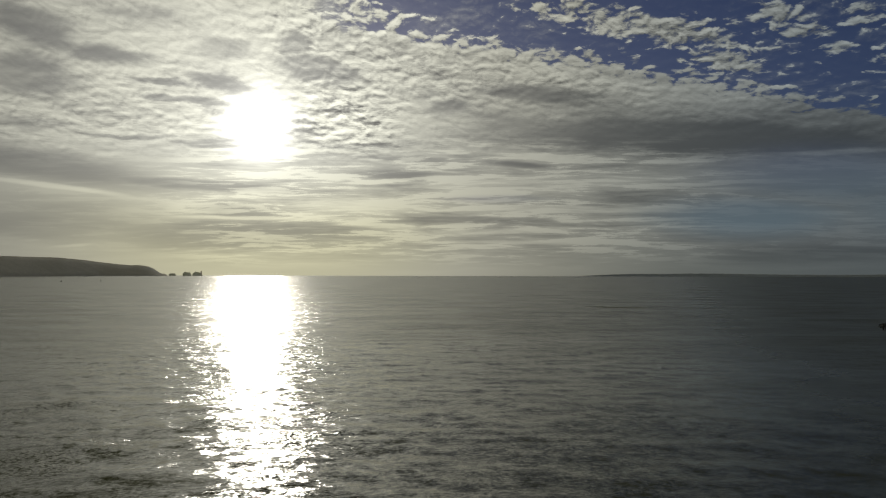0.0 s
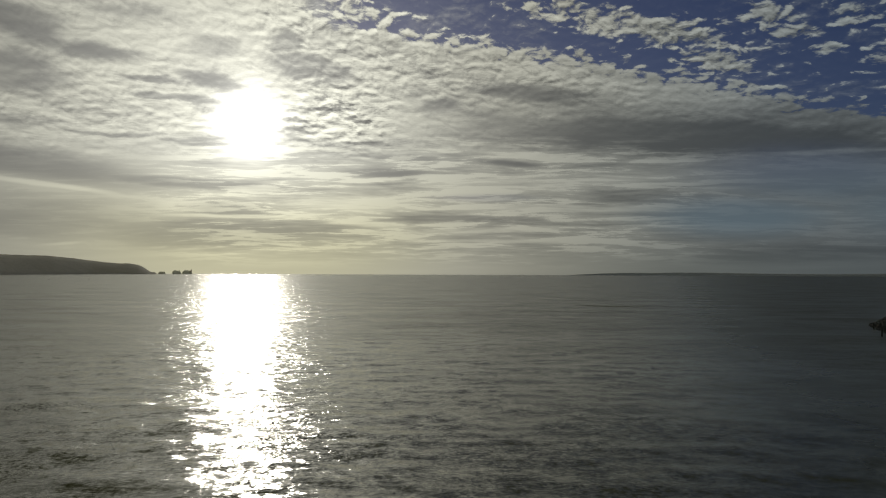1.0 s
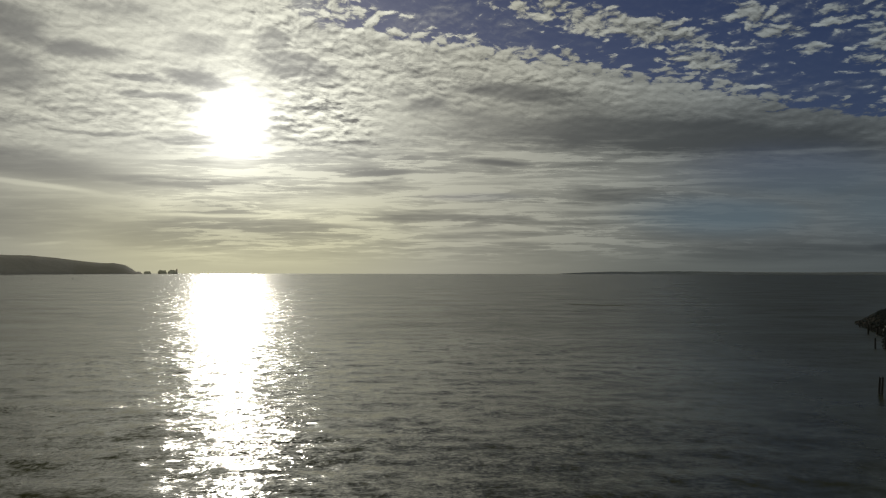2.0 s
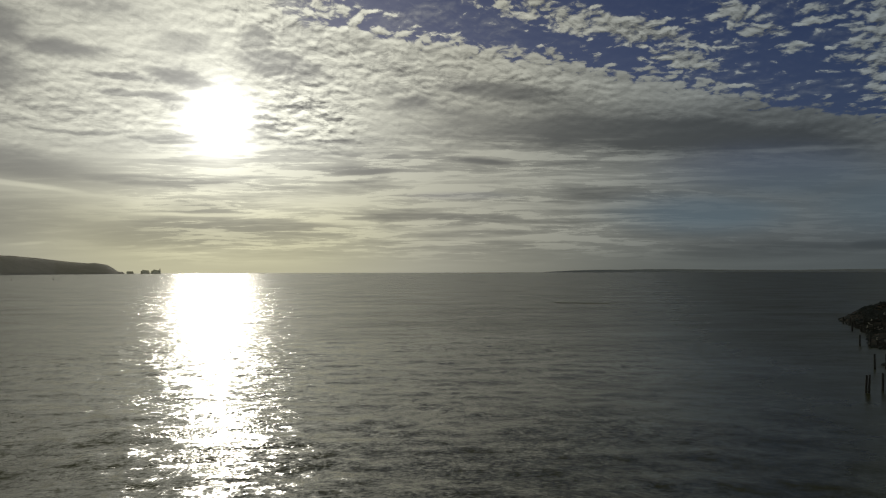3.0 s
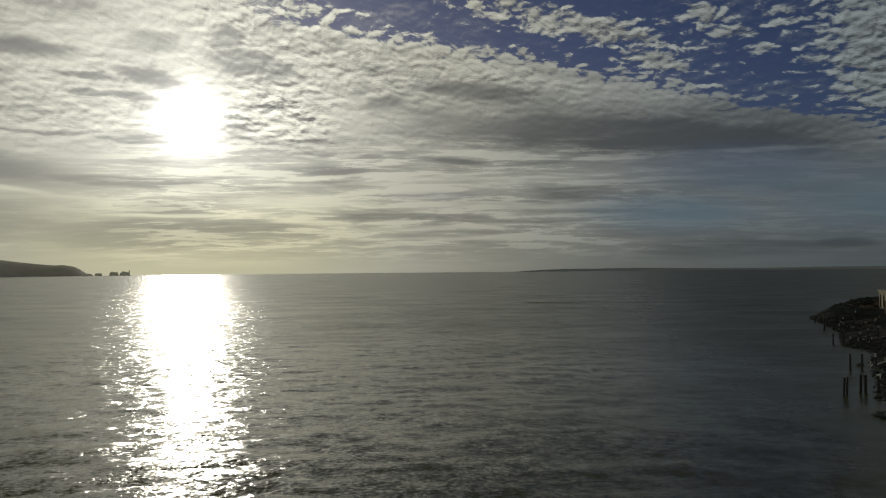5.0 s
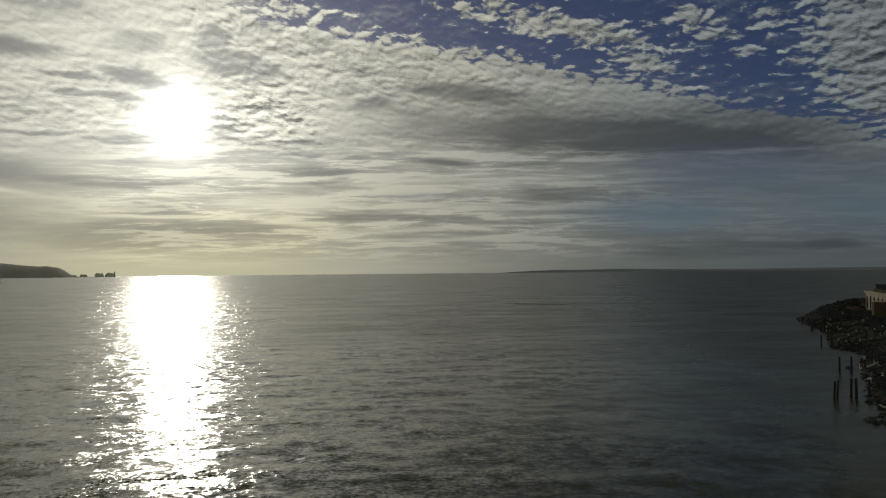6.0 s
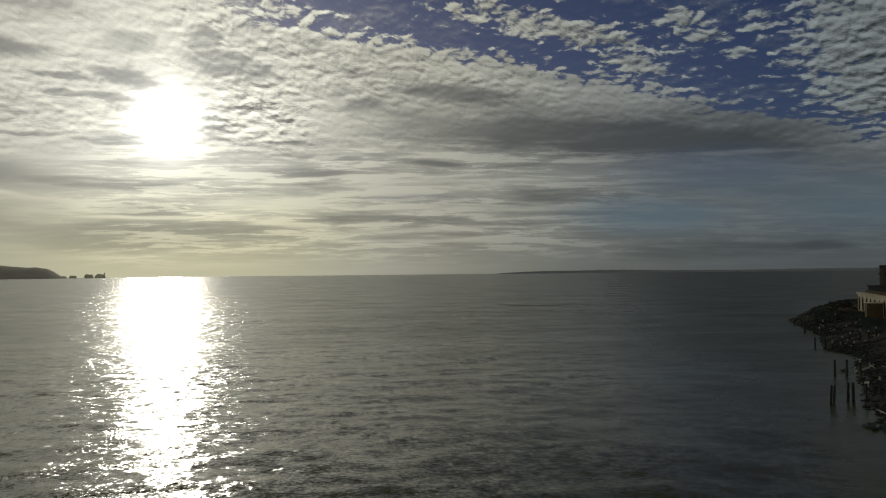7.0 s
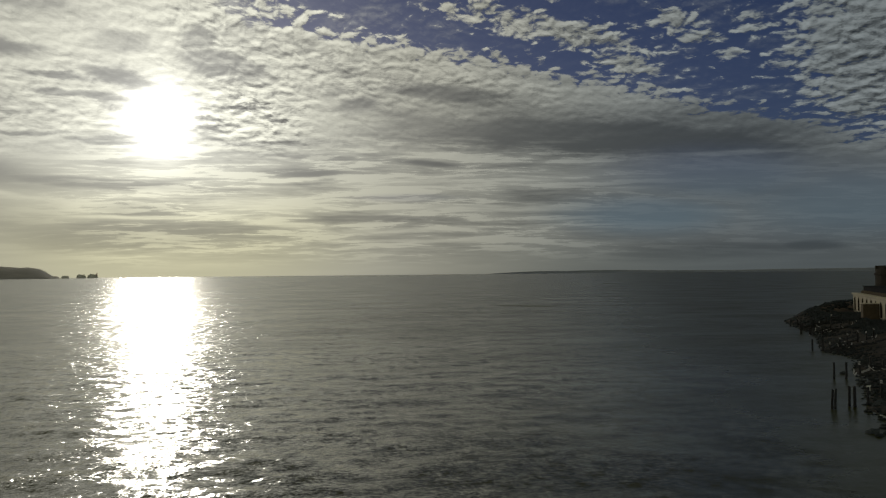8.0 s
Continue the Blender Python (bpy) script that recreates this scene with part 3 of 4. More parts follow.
# ---------------------------------------------------------------- the spit
SHORE = [(75, -60), (58, -20), (50, 20), (46.5, 50), (46.5, 69), (50, 79), (54, 87), (59, 94), (64.5, 103), (68, 108.5), (70, 112), (79.5, 126.5), (78.6, 131), (80, 135), (87, 147), (93, 157), (96.5, 164.2), (106.0, 186.5), (111, 199), (116.5, 208), (128, 220), (142, 233), (165, 250), (200, 272), (250, 300), (330, 340)]
PROFILE = [(-8, -1.4), (-2, -0.35), (0, 0.05), (2, 0.45), (5, 0.9), (9, 1.35), (14, 1.75), (20, 2.0), (40, 2.2), (60, 2.2), (85, 1.8), (95, -1.0)]


def smooth_line(points, n):
    p = np.array(points, float)
    t = np.concatenate([[0], np.cumsum(np.hypot(*np.diff(p, axis=0).T))])
    u = np.linspace(0, t[-1], n)
    q = np.stack([np.interp(u, t, p[:, 0]), np.interp(u, t, p[:, 1])], 1)
    k = np.ones(5) / 5
    for axis in (0, 1):
        padded = np.concatenate([np.full(2, q[0, axis]), q[:, axis], np.full(2, q[-1, axis])])
        q[:, axis] = np.convolve(padded, k, "valid")
    return q


def ground_z(x, y, d):
    z = along(PROFILE, d)
    ridge = float(np.interp(y, [176, 184, 192, 200, 210, 224, 245, 280], [0, 0.5, 1.3, 1.8, 2.2, 2.7, 2.6, 1.5]))
    z += ridge * float(np.interp(d, [0, 2, 4.5, 6.5, 11, 16], [0, 0.45, 1, 1, 0.12, 0]))
    return z + 0.22 * hum(x * 0.25, y * 0.25) * min(1, max(0, d + 3) / 6) + 0.10 * hum(x * 0.9, y * 0.9, 3.0)


line = smooth_line(SHORE, 420)
tang = np.gradient(line, axis=0)
tang /= np.hypot(tang[:, 0], tang[:, 1])[:, None]
inland_way = np.stack([tang[:, 1], -tang[:, 0]], 1)
offsets = [-8, -5, -3, -1.5, -0.5, 0.5, 1.5, 2.5, 4, 5.5, 7, 9, 11, 13, 16, 19, 23, 28, 34, 42, 52, 64, 78, 88, 95]
rows = []
for (px, py), (nx, ny) in zip(line, inland_way):
    wob = 1.2 * hum(px * 0.12, py * 0.12, 5.0)
    rows.append([(px + nx * (d + wob), py + ny * (d + wob), ground_z(px + nx * d, py + ny * d, d)) for d in offsets])
spit = new("shingle_spit", sheet(rows, "shingle_spit", shingle_mat))
tagged(spit, "dark wet shingle spit sloping into the sea", "beach", kind="structure")


# ---------------------------------------------------------------- fort
FORT_A, FORT_B = Vector((137, 212.5)), Vector((117, 172))      # north-west corner, and a point on along the sea front
fort_way = (FORT_B - FORT_A).normalized()
FORT_Z, FORT_TOP, BAY, BAYS = 1.7, 6.7, 6.1, 12
fort = new("fort_wing")
fort.matrix_world = Matrix(((fort_way.x, -fort_way.y, 0, FORT_A.x), (fort_way.y, fort_way.x, 0, FORT_A.y), (0, 0, 1, FORT_Z), (0, 0, 0, 1)))
tagged(fort, "long low stone fort wing with a row of arched openings", "fort")
TALL = FORT_TOP - FORT_Z


def arch_bay():
    """One bay of the sea front: a wall slab with an arched opening through it. x along, y inward is positive."""
    bm = bmesh.new()
    ow, spring, sill, t = 2.9, 2.6, 0.55, 1.0
    l, r = (BAY - ow) / 2, (BAY + ow) / 2
    arc = [(BAY / 2 - ow / 2 * math.cos(math.pi * k / 10), spring + ow / 2 * math.sin(math.pi * k / 10)) for k in range(11)]
    H = TALL - 0.45
    for y in (0, t):
        v = lambda x, z: bm.verts.new((x, y, z))
        lo = [v(0, 0), v(l, 0), v(r, 0), v(BAY, 0)]
        si = [v(0, sill), v(l, sill), v(r, sill), v(BAY, sill)]
        for k in range(3):
            bm.faces.new((lo[k], lo[k + 1], si[k + 1], si[k]))
        a = [v(*p) for p in arc]
        topv = [v(0, H)] + [v(p[0], H) for p in arc[1:-1]] + [v(BAY, H)]
        ls, rs = v(0, spring), v(BAY, spring)
        bm.faces.new((si[0], si[1], a[0], ls))
        bm.faces.new((si[2], si[3], rs, a[-1]))
        bm.faces.new((ls, a[0], a[1], topv[1], topv[0]))
        bm.faces.new((a[-1], rs, topv[-1], topv[-2], a[-2]))
        for k in range(1, 9):
            bm.faces.new((a[k], a[k + 1], topv[k + 1], topv[k]))
    around = [(l, sill)] + arc + [(r, sill)]
    front = [bm.verts.new((x, 0, z)) for x, z in around]
    rear = [bm.verts.new((x, t, z)) for x, z in around]
    for k in range(len(around)):
        j = (k + 1) % len(around)
        bm.faces.new((front[k], front[j], rear[j], rear[k])).material_index = 1
    bmesh.ops.remove_doubles(bm, verts=bm.verts, dist=0.001)
    me = mesh_of(bm, "wall_bay", stone_mat)
    # second slot: reveals with shade painted into the brick
    me.materials.append(shaded_brick_mat)
    return me


def moulding():
    """The raised arch ring and pier strips round one opening."""
    bm = bmesh.new()
    ow, spring = 2.9, 2.6
    pts = [(BAY / 2 - ow / 2, 0.55)] + [(BAY / 2 - ow / 2 * math.cos(math.pi * k / 10), spring + ow / 2 * math.sin(math.pi * k / 10)) for k in range(11)] + [(BAY / 2 + ow / 2, 0.55)]
    out = [(BAY / 2 - ow / 2 - 0.35, 0.55)] + [(BAY / 2 - (ow / 2 + 0.35) * math.cos(math.pi * k / 10), spring + (ow / 2 + 0.35) * math.sin(math.pi * k / 10)) for k in range(11)] + [(BAY / 2 + ow / 2 + 0.35, 0.55)]
    rings = [[bm.verts.new((x, y, z)) for x, z in line_] for line_, y in ((pts, 0.0), (pts, -0.10), (out, -0.10), (out, 0.0))]
    for a, b in zip(rings, rings[1:]):
        for k in range(len(a) - 1):
            bm.faces.new((a[k], a[k + 1], b[k + 1], b[k]))
    return mesh_of(bm, "arch_moulding", stone_mat)


bay_mesh, ring_mesh = arch_bay(), moulding()
for k in range(BAYS):
    b = part("wall_bay", bay_mesh, stone_mat, fort)
    b.location = (0.15 + k * BAY, 0, 0)
    r = part("arch_moulding", ring_mesh, stone_mat, b)
LONG = BAYS * BAY + 0.15
bm = bmesh.new(); box(bm, (LONG, 0.4, TALL), (LONG / 2, 5.0, TALL / 2)); part("casemate_back", bm, dark_mat, fort, "back wall of the casemates, coloured as shadow")
bm = bmesh.new(); box(bm, (LONG - 0.3, 4.0, 0.12), (LONG / 2, 3.0, 0.45)); part("casemate_floor", bm, render_mat, fort)
for k in range(BAYS + 1):
    bm = bmesh.new(); box(bm, (0.5, 3.78, TALL - 0.9), (0.4 + k * BAY if k else 0.4, 2.9, (TALL - 0.9) / 2)); part("cross_wall", bm, render_mat, fort)
bm = bmesh.new(); box(bm, (LONG + 0.5, 1.5, 0.22), (LONG / 2, 0.5, TALL - 0.34), bevel=0.04); part("cornice", bm, stone_mat, fort)
bm = bmesh.new(); box(bm, (LONG + 0.9, 1.7, 0.24), (LONG / 2, 0.45, TALL - 0.11), bevel=0.05); part("coping", bm, stone_mat, fort)
bm = bmesh.new(); box(bm, (0.4, 14.0, TALL - 0.5), (-0.06, 7.6, (TALL - 0.5) / 2)); part("end_wall", bm, stone_mat, fort)
bm = bmesh.new(); box(bm, (0.4, 14.0, TALL - 0.5), (LONG + 0.21, 7.6, (TALL - 0.5) / 2)); part("end_wall", bm, stone_mat, fort)
bm = bmesh.new(); box(bm, (LONG, 0.5, TALL - 0.5), (LONG / 2, 14.4, (TALL - 0.5) / 2)); part("rear_wall", bm, stone_mat, fort)
bm = bmesh.new(); box(bm, (LONG - 0.1, 13.2, 0.3), (LONG / 2, 7.9, TALL - 0.6)); part("roof", bm, turf_mat, fort, "flat turf-covered roof")
bm = bmesh.new()
box(bm, (LONG - 2.4, 10.6, 1.1), (LONG / 2 + 0.6, 6.8, TALL + 0.1), bevel=0.35)
part("earth_bank", bm, turf_mat, fort, "brown earth bank on the roof")
# projecting block on the sea front
bm = bmesh.new(); box(bm, (3.3, 3.28, 3.5), (36.65, -1.65, 1.75), bevel=0.05); part("projecting_block", bm, render_mat, fort, "plain brown rendered block")
bm = bmesh.new(); box(bm, (3.6, 3.5, 0.16), (36.65, -1.76, 3.583), bevel=0.03); part("block_coping", bm, stone_mat, fort)

gunhouse = new("roof_hut")
gunhouse.matrix_world = fort.matrix_world @ Matrix.Translation((19.6, 4.6, TALL + 0.6))
tagged(gunhouse, "long dark flat-roofed hut on the fort roof", "hut")
bm = bmesh.new(); box(bm, (34, 5.0, 1.1), (0, 0, 0.55), bevel=0.03); part("wall", bm, slate_mat, gunhouse)
bm = bmesh.new(); box(bm, (34.6, 5.6, 0.16), (0, 0, 1.17), bevel=0.03); part("roof", bm, slate_mat, gunhouse)

keep = new("keep_tower")
keep.location = (148.6, 206.9, 1.2)
tagged(keep, "round stone keep tower rising behind the fort wing", "tower")
bm = bmesh.new(); tube(bm, [((0, 0, 0), 8.3), ((0, 0, 1.2), 7.7), ((0, 0, 10.0), 7.5), ((0, 0, 10.1), 7.8), ((0, 0, 10.5), 7.8), ((0, 0, 10.6), 7.5), ((0, 0, 11.7), 7.5)], 24)
part("drum", bm, tower_mat, keep)
for k in range(12):
    bm = bmesh.new(); box(bm, (0.8, 2.4, 0.9), (7.05 * math.cos(k * math.pi / 6), 7.05 * math.sin(k * math.pi / 6), 12.1), k * math.pi / 6, 0.04)
    part("merlon", bm, tower_mat, keep)


# ---------------------------------------------------------------- timber posts
def pile(at, tall, r, lean=(0, 0), label="dark weathered timber post standing in the water", mat=timber_mat, base=-1.2):
    rnd = random.Random(int(at[0] * 131 + at[1] * 17))
    bm = bmesh.new()
    steps = 5
    rings = []
    for k in range(steps + 1):
        z = base + (tall - base) * k / steps
        rings.append(((lean[0] * max(z, 0) + rnd.uniform(-.02, .02), lean[1] * max(z, 0) + rnd.uniform(-.02, .02), z), r * (1.06 - 0.14 * k / steps) * rnd.uniform(0.94, 1.05)))
    tube(bm, rings, 9)
    for v in bm.verts:
        if v.co.z > tall - 0.01:
            v.co.z += rnd.uniform(-0.12, 0.06)
    ob = new("timber_post", mesh_of(bm, "timber_post", mat, False))
    ob.location = (at[0], at[1], 0)
    return tagged(ob, label, "post", group="timber posts along the shore")


for at, tall, r, lean in (((49.9, 86.9), 1.85, 0.12, (0.06, 0.0)), ((50.18, 86.87), 1.85, 0.11, (0.07, 0.0)), ((52.5, 88.2), 1.85, 0.13, (0.03, 0.02)), ((52.65, 87.6), 1.95, 0.15, (-0.01, 0.0)),
                          ((62.25, 105.6), 2.0, 0.13, (0, 0)), ((63.7, 105.5), 1.95, 0.14, (0.02, 0)), ((78.0, 135.6), 1.95, 0.14, (0, 0)), ((79.6, 135.4), 1.9, 0.16, (0.03, 0)),
                          ((104.6, 187.4), 1.6, 0.18, (0, 0)), ((106.1, 187.1), 1.5, 0.18, (0.02, 0)), ((94.6, 166.5), 2.2, 0.18, (0, 0.03)), ((96.4, 166.3), 1.3, 0.2, (0.05, 0)), ((101.0, 176.5), 1.6, 0.17, (-0.03, 0))):
    pile(at, tall, r, lean)


def shore_gap(x, y):
    """How far inland of the waterline a place lies."""
    k = int(np.argmin((line[:, 0] - x) ** 2 + (line[:, 1] - y) ** 2))
    return float((x - line[k, 0]) * inland_way[k, 0] + (y - line[k, 1]) * inland_way[k, 1])


def land_z(x, y):
    return ground_z(x, y, shore_gap(x, y))


# ---------------------------------------------------------------- ruined groynes
def plank(parent, a, b, wide, thick, mat=timber_mat, name="plank"):
    """A worn board from a to b, in the groyne's own space."""
    a, b = Vector(a), Vector(b)
    d = b - a
    bm = bmesh.new()
    box(bm, (d.length, thick, wide), bevel=min(wide, thick) * 0.2)
    rnd = random.Random(int(abs(a.x * 37 + b.z * 91) * 10))
    for v in bm.verts:
        v.co += Vector((rnd.uniform(-0.08, 0.08), rnd.uniform(-0.015, 0.015), rnd.uniform(-0.02, 0.02)))
    ob = part(name, bm, mat, parent)
    ob.matrix_local = Matrix.Translation((a + b) / 2) @ d.to_track_quat("X", "Z").to_matrix().to_4x4()
    return ob


def groyne(a, b, count, tall, label, planks=2, pale=0.4, seed=1, slump=0.3):
    """A ruined timber groyne from a to b: a row of posts with what is left of its planking."""
    rnd = random.Random(seed)
    a, b = Vector((*a, 0)), Vector((*b, 0))
    g = new("groyne")
    g.location = (a.x, a.y, 0)
    tagged(g, label, "groyne", group="ruined groynes on the beach")
    way_ = b - a
    tops = []
    for k in range(count):
        at = way_ * (k / (count - 1)) + Vector((rnd.uniform(-0.2, 0.2), rnd.uniform(-0.2, 0.2), 0))
        z0 = max(land_z(a.x + at.x, a.y + at.y), -0.5) - 0.6
        high_ = max(z0 + 0.6, 0) + tall * rnd.uniform(0.65, 1.08)
        bm = bmesh.new()
        lx, ly = rnd.uniform(-0.07, 0.07), rnd.uniform(-0.05, 0.05)
        tube(bm, [((at.x, at.y, z0), 0.14), ((at.x + lx * 0.5, at.y + ly, (z0 + high_) / 2), 0.13), ((at.x + lx, at.y + ly, high_ - 0.06), 0.125), ((at.x + lx, at.y + ly, high_), 0.09)], 8)
        part("post", bm, timber_mat, g)
        if rnd.random() < pale:
            bm = bmesh.new()
            tube(bm, [((at.x + lx, at.y + ly, high_ - rnd.uniform(0.12, 0.35)), 0.130), ((at.x + lx, at.y + ly, high_ + 0.03), 0.118), ((at.x + lx, at.y + ly, high_ + 0.07), 0.06)], 8)
            part("post_cap", bm, bleached_glint_mat, g, "bleached broken top of a post")
        tops.append((at, z0 + 0.6, high_))
    for (p0, g0, h0), (p1, g1, h1) in zip(tops, tops[1:]):
        for j in range(planks):
            if rnd.random() < 0.25:
                continue
            k = (j + 0.6) / (planks + 0.4)
            za, zb = g0 + (h0 - g0) * k * 0.9, g1 + (h1 - g1) * k * 0.9 - rnd.random() * slump * (rnd.random() < 0.4)
            plank(g, (p0.x, p0.y, za), (p1.x, p1.y, zb), 0.24, 0.08, bleached_glint_mat if rnd.random() < 0.03 else timber_mat)
    return g


groyne((80.5, 134.8), (93.5, 142.5), 6, 1.75, "ruined dark timber groyne with bleached post tops", 2, 1.0, 4)
groyne((80.0, 131.8), (90.0, 134.0), 5, 0.8, "low broken timber breastwork at the water's edge", 2, 0.2, 8)
groyne((67.3, 108.6), (75.5, 110.5), 5, 1.6, "collapsed timber groyne with slipped planks", 3, 0.5, 15)
groyne((57.5, 90.5), (66.0, 92.0), 5, 1.7, "leaning timber groyne with a bleached cross-piece", 3, 0.5, 23)
groyne((52.5, 82.5), (60.0, 83.5), 4, 1.0, "low weed-covered groyne half buried in shingle", 2, 0.1, 31)
groyne((95.0, 163.0), (109.0, 170.0), 6, 1.4, "broken groyne standing at the foot of the fort", 2, 0.4, 37)
groyne((100.5, 175.0), (113.0, 182.0), 6, 1.5, "weathered groyne by the rock armour", 2, 0.4, 41)


# ---------------------------------------------------------------- boulders, driftwood
def boulder_mesh(seed):
    bm = bmesh.new()
    bmesh.ops.create_icosphere(bm, subdivisions=2, radius=1.0)
    for v in bm.verts:
        c = v.co.copy()
        v.co = c * (1 + 0.32 * hum(c.x * 1.1 + seed * 7, c.y * 1.1, c.z * 1.1)) * (1 - 0.12 * hum(c.x * 3, c.y * 3 + seed, c.z * 3))
        v.co.z *= 0.72
    return mesh_of(bm, "boulder", rock_mat)


boulders = [boulder_mesh(k) for k in range(7)]
rnd = random.Random(5)


def boulder(x, y, size, z=None, label="dark weedy boulder on the shore"):
    ob = new("boulder", boulders[rnd.randrange(7)])
    g = land_z(x, y) if z is None else z
    ob.location = (x, y, g + size * 0.22)
    ob.scale = (size * rnd.uniform(0.8, 1.3), size * rnd.uniform(0.8, 1.3), size * rnd.uniform(0.8, 1.1))
    ob.rotation_euler = (rnd.uniform(-0.4, 0.4), rnd.uniform(-0.4, 0.4), rnd.uniform(0, 6.28))
    return tagged(ob, label, "boulder", group="boulders along the shore")


made = 0
while made < 270:
    i = rnd.randrange(len(line))
    px, py = line[i]
    if not 66 < py < 262:
        continue
    made += 1
    tip = 184 < py < 262
    d = rnd.uniform(-1.0, 6.5) if tip else rnd.uniform(-1.2, 2.0)
    size = rnd.uniform(0.28, 0.62) if tip else rnd.uniform(0.14, 0.34)
    boulder(px + inland_way[i][0] * d, py + inland_way[i][1] * d, size,
            label="large rock of the armour round the point" if tip else "dark weedy boulder on the shore")
for x, y, size in ((46.7, 76.6, 0.55), (47.6, 75.6, 0.7), (48.8, 77.0, 0.5), (46.4, 75.2, 0.35), (49.2, 74.4, 0.7), (54.8, 87.6, 0.5), (55.8, 88.4, 0.6), (66.0, 109.5, 0.5), (80.4, 133.2, 0.5), (81.5, 134.0, 0.6)):
    boulder(x, y, size, -0.1, "dark weedy boulder at the water's edge")


def driftwood(x, y, long_, turn, pitch, r, seed):
    """A broken, bleached baulk with a stub of branch."""
    rr = random.Random(seed)
    bm = bmesh.new()
    tube(bm, [((rr.uniform(-0.03, 0.03), rr.uniform(-0.03, 0.03), long_ * k / 4), r * rr.uniform(0.75, 1.1)) for k in range(5)], 7)
    tube(bm, [((r * 0.5, 0, long_ * 0.55), r * 0.6), ((r * 2.6, 0.02, long_ * 0.72), r * 0.45)], 6)
    ob = new("driftwood", mesh_of(bm, "driftwood", bleached_glint_mat))
    ob.location = (x, y, land_z(x, y) + r * 0.8)
    ob.rotation_euler = (0, pitch, turn)
    return tagged(ob, "bleached driftwood on the shingle, whitened to sparkle like wet wood", "driftwood", group="driftwood on the beach")


for k in range(34):
    i = rnd.randrange(len(line))
    px, py = line[i]
    d = rnd.uniform(1.5, 9)
    if 68 < py < 190:
        driftwood(px + inland_way[i][0] * d, py + inland_way[i][1] * d, rnd.uniform(0.6, 2.0), rnd.uniform(0, 6.28), radians(rnd.uniform(70, 92)), rnd.uniform(0.04, 0.075), k)


# small broken stone and weed strewn over the point and along the waterline
bm = bmesh.new()
bmesh.ops.create_icosphere(bm, subdivisions=1, radius=1.0)
unit = np.array([v.co[:] for v in bm.verts])
tris = np.array([[v.index for v in f.verts] for f in bm.faces])
bm.free()
rubble_rng = np.random.default_rng(3)
verts_, faces_ = [], []
while len(verts_) < 3600:
    i = int(rubble_rng.integers(len(line)))
    px, py = line[i]
    if not 60 < py < 262:
        continue
    tip = py > 180
    d = rubble_rng.uniform(-1.2, 9.0) if tip else abs(rubble_rng.normal(0, 3.5)) - 1.0
    x, y = px + inland_way[i][0] * d, py + inland_way[i][1] * d
    size = rubble_rng.uniform(0.12, 0.42) if tip else rubble_rng.uniform(0.08, 0.26)
    stone = unit * (1 + rubble_rng.normal(0, 0.16, (len(unit), 1))) * size * rubble_rng.uniform(0.7, 1.3, 3) * (1, 1, 0.75)
    faces_.append(tris + len(verts_) * len(unit))
    verts_.append(stone + (x, y, ground_z(x, y, d) + size * 0.2))
me = bpy.data.meshes.new("rubble")
me.from_pydata(np.concatenate(verts_).tolist(), [], np.concatenate(faces_).tolist())
me.materials.append(rock_mat)
me.update()
tagged(new("rubble", me), "dark broken stone and weed strewn along the shore", "rubble", kind="stuff")

# low dark scrub over the point behind the rocks
scrub_mat = surface("dark_scrub", [(0.070, 0.084, 0.094), (0.10, 0.112, 0.12), (0.050, 0.064, 0.072)], 1.6, gloss=0.05)
verts_, faces_, count = [], [], 0
while count < 5200:
    i = int(rubble_rng.integers(len(line)))
    px, py = line[i]
    if not 150 < py < 258:
        continue
    d = rubble_rng.uniform(3.2, 17.0) if py > 186 else rubble_rng.uniform(7.0, 15.0)
    x, y = px + inland_way[i][0] * d, py + inland_way[i][1] * d
    if hum(x * 0.16, y * 0.16, 8.0) < -0.10 or math.hypot(x - 131, y - 209) < 9:
        continue
    base = np.array((x, y, ground_z(x, y, d) + 0.03))
    for leaf in range(5):
        tip_ = base + rubble_rng.normal(0, 0.28, 3) * (1, 1, 0.4) + (0, 0, rubble_rng.uniform(0.15, 0.55))
        side = rubble_rng.normal(0, 0.14, 3)
        faces_.append((len(verts_), len(verts_) + 1, len(verts_) + 2))
        verts_ += [tuple(base + side), tuple(base - side), tuple(tip_)]
    count += 1
me = bpy.data.meshes.new("scrub")
me.from_pydata(verts_, [], faces_)
me.materials.append(scrub_mat)
me.update()
tagged(new("scrub", me), "low dark scrub and dead weed on the shingle point", "scrub", kind="stuff")

# scattered bleached wreckage among the groynes
for k, (x, y, long_, turn, lean_) in enumerate(((68.4, 108.8, 1.3, 0.3, 84), (69.3, 108.2, 0.9, 2.0, 60), (68.9, 106.6, 1.1, 1.1, 88), (70.4, 107.4, 0.7, 2.8, 80), (67.4, 109.6, 0.8, 0.9, 35),
                                             (71.5, 110.6, 1.0, 0.2, 86), (54.6, 84.0, 0.9, 0.8, 50), (51.3, 80.6, 1.0, 2.2, 70), (52.0, 79.8, 0.7, 0.4, 82), (82.5, 133.2, 1.0, 0.5, 85),
                                             (84.5, 136.6, 0.8, 2.5, 75), (98.5, 163.6, 1.1, 0.2, 70), (101.5, 168.6, 0.9, 1.5, 80), (104.0, 175.0, 1.0, 2.2, 60), (99.8, 170.0, 0.8, 0.8, 45))):
    driftwood(x, y, long_, turn, radians(lean_), 0.055, 100 + k)

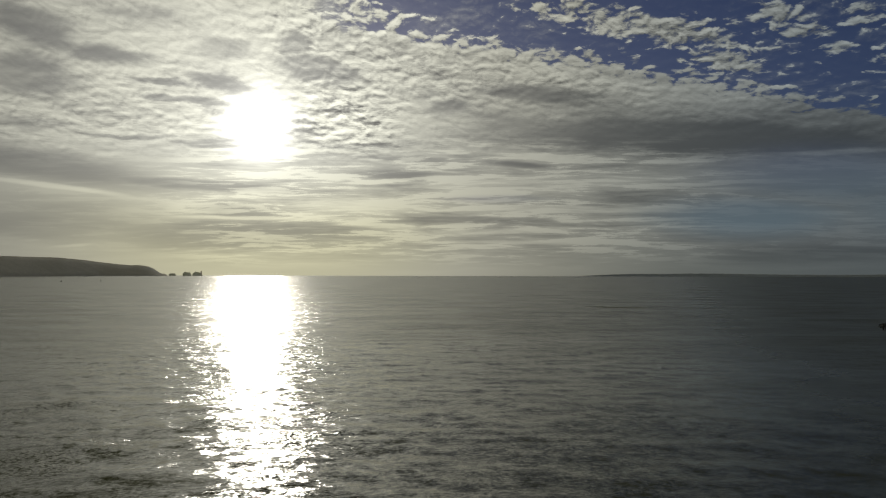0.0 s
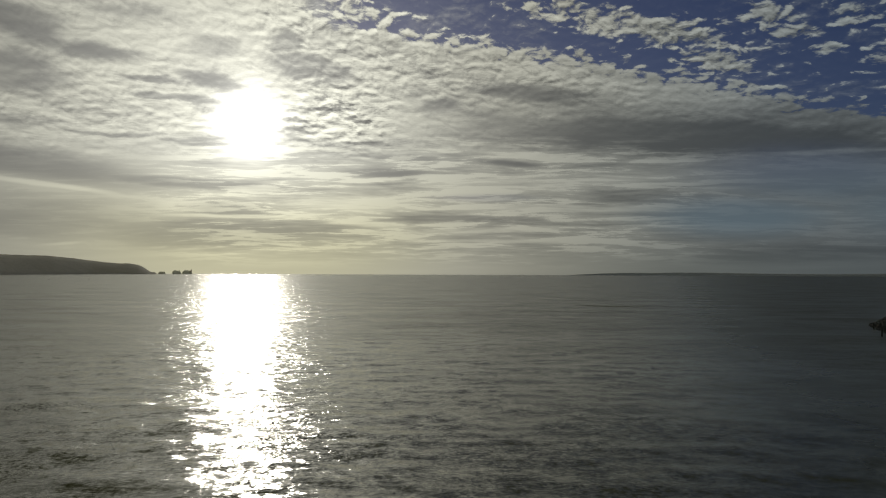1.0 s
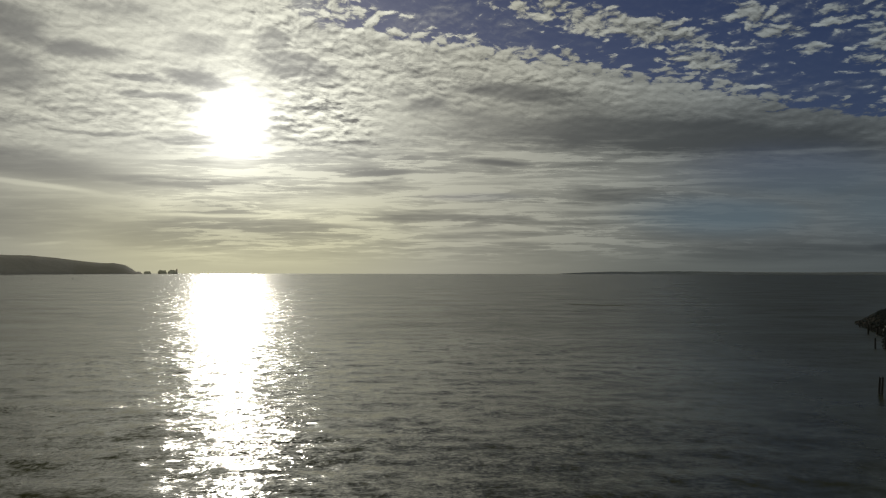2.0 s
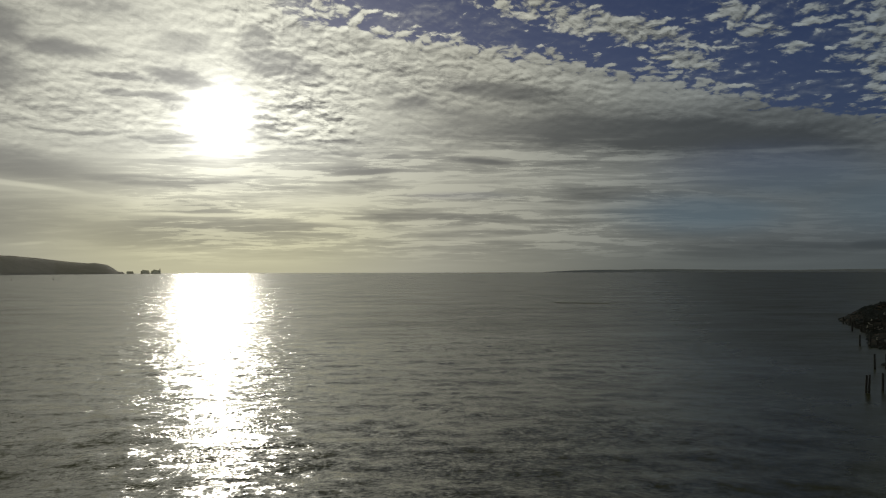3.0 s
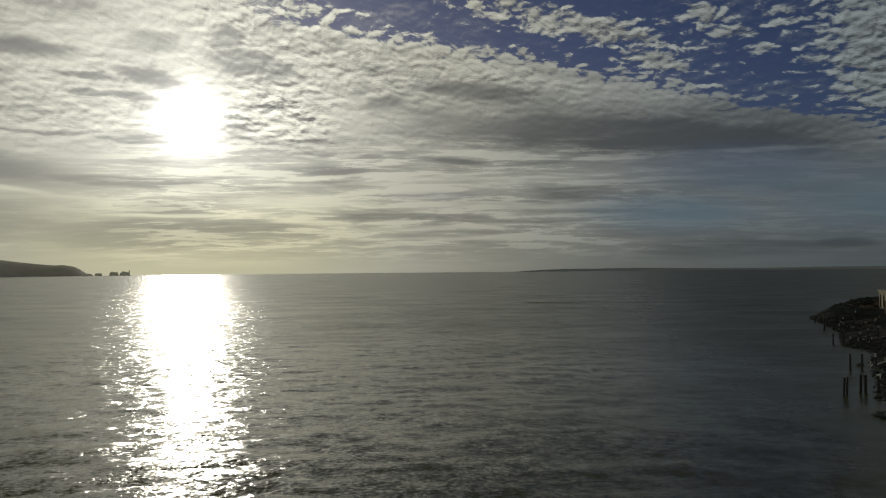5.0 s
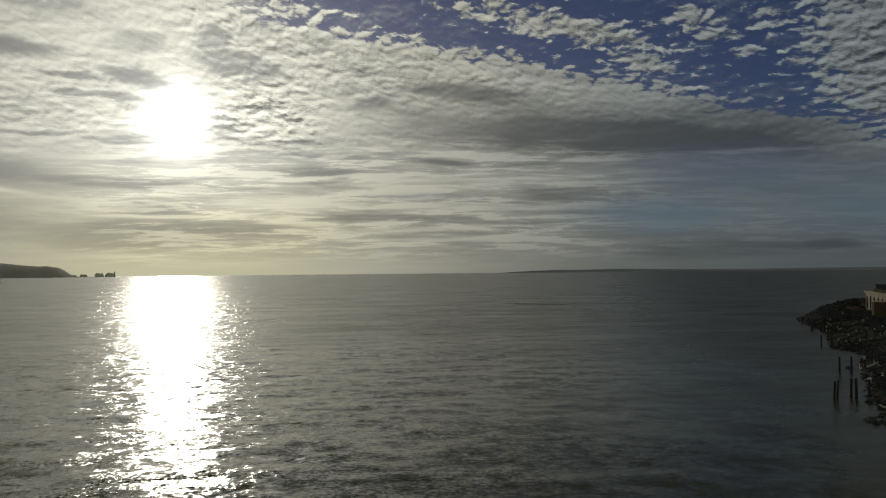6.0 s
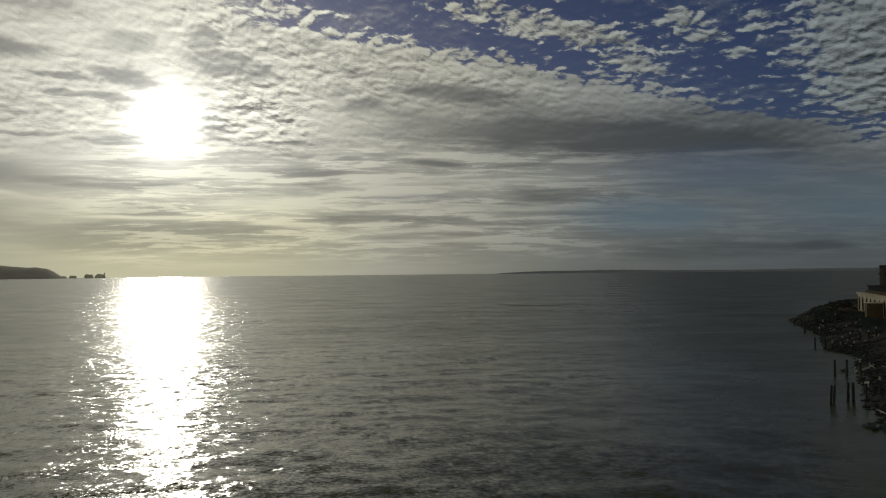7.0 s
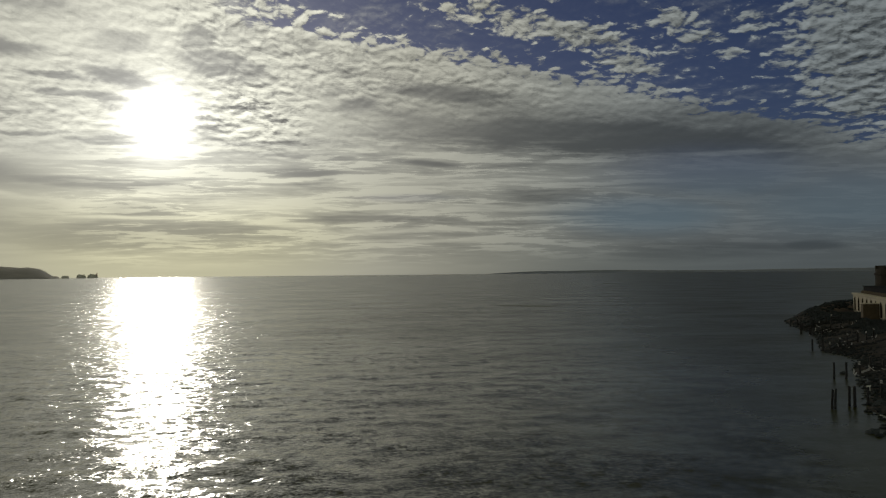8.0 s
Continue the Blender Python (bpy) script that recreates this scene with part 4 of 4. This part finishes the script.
# more pale bits along the groynes, added as glints off wet timber
for k, (x0, y0, x1, y1) in enumerate(((80.5, 134.8, 93.5, 142.5), (67.5, 109.0, 77.0, 111.5), (95.0, 163.0, 109.0, 170.0), (57.5, 90.5, 66.0, 92.0))):
    for j in range(9):
        f = rnd.random()
        driftwood(x0 + (x1 - x0) * f + rnd.uniform(-1.2, 1.2), y0 + (y1 - y0) * f + rnd.uniform(-1.2, 1.2), rnd.uniform(0.3, 0.9), rnd.uniform(0, 6.28), radians(rnd.uniform(15, 88)), rnd.uniform(0.04, 0.07), 200 + 10 * k + j)

marker = new("marker_post")
marker.location = (54.4, 88.2, 0.0)
tagged(marker, "dark post with a bleached broken crosspiece", "post")
bm = bmesh.new(); tube(bm, [((0, 0, -0.8), 0.13), ((0.02, 0, 0.9), 0.12), ((0.04, 0, 1.75), 0.11)], 9)
part("shaft", bm, timber_mat, marker)
bm = bmesh.new(); box(bm, (0.62, 0.12, 0.16), (0.06, -0.02, 1.82), 0.3, 0.03); box(bm, (0.12, 0.1, 0.42), (0.2, -0.02, 1.62), 0.3, 0.03)
part("crosspiece", bm, white_mat, marker, "bleached splintered crosspiece")


# short steep waves standing over a shoal in the tide
def standing_wave(x, y, long_, wide, tall, turn, seed):
    rows_ = []
    for i in range(41):
        u = i / 40 * 2 - 1
        taper = max(1 - u * u, 0) ** 0.8
        bend = 0.9 * hum(u * 1.3, seed) + 0.25 * hum(u * 6, seed + 3)
        rows_.append([(u * long_ / 2, v * wide * (0.35 + 0.65 * taper) + bend, -0.10 + (tall * taper * (1 + 0.35 * hum(u * 7, seed + 9)) + 0.10) * math.exp(-(v * 2.1) ** 2) * (1 if abs(v) < 1 else 0)) for v in (-1, -0.75, -0.5, -0.3, -0.15, 0, 0.15, 0.3, 0.5, 0.75, 1)])
    ob = new("wave", sheet(rows_, "wave", sea_mat))
    # pale strip over front and crest, its colour standing in for reflected sky
    crest = [[(x_, y_, z_ + 0.012) for x_, y_, z_ in r_[2:7]] for r_ in rows_[4:36]]
    part("sky_sheen", sheet(crest, "sky_sheen", sheen_mat), sheen_mat, ob, "thin pale strip painted as reflected sky")
    ob.location, ob.rotation_euler = (x, y, 0), (0, 0, radians(turn))
    return tagged(ob, "steep little wave standing over a shoal", "wave", group="waves over the shoal")


for k, (x, y, long_, wide, tall, turn) in enumerate(((70, 312, 22, 2.4, 0.16, -9), (66, 317, 13, 2.0, 0.12, -6), (74, 306.5, 15, 2.0, 0.12, -8), (62, 322, 9, 1.6, 0.1, -4), (80, 309, 8, 1.6, 0.1, -10))):
    standing_wave(x, y, long_, wide, tall, turn, 20.0 + 7 * k)
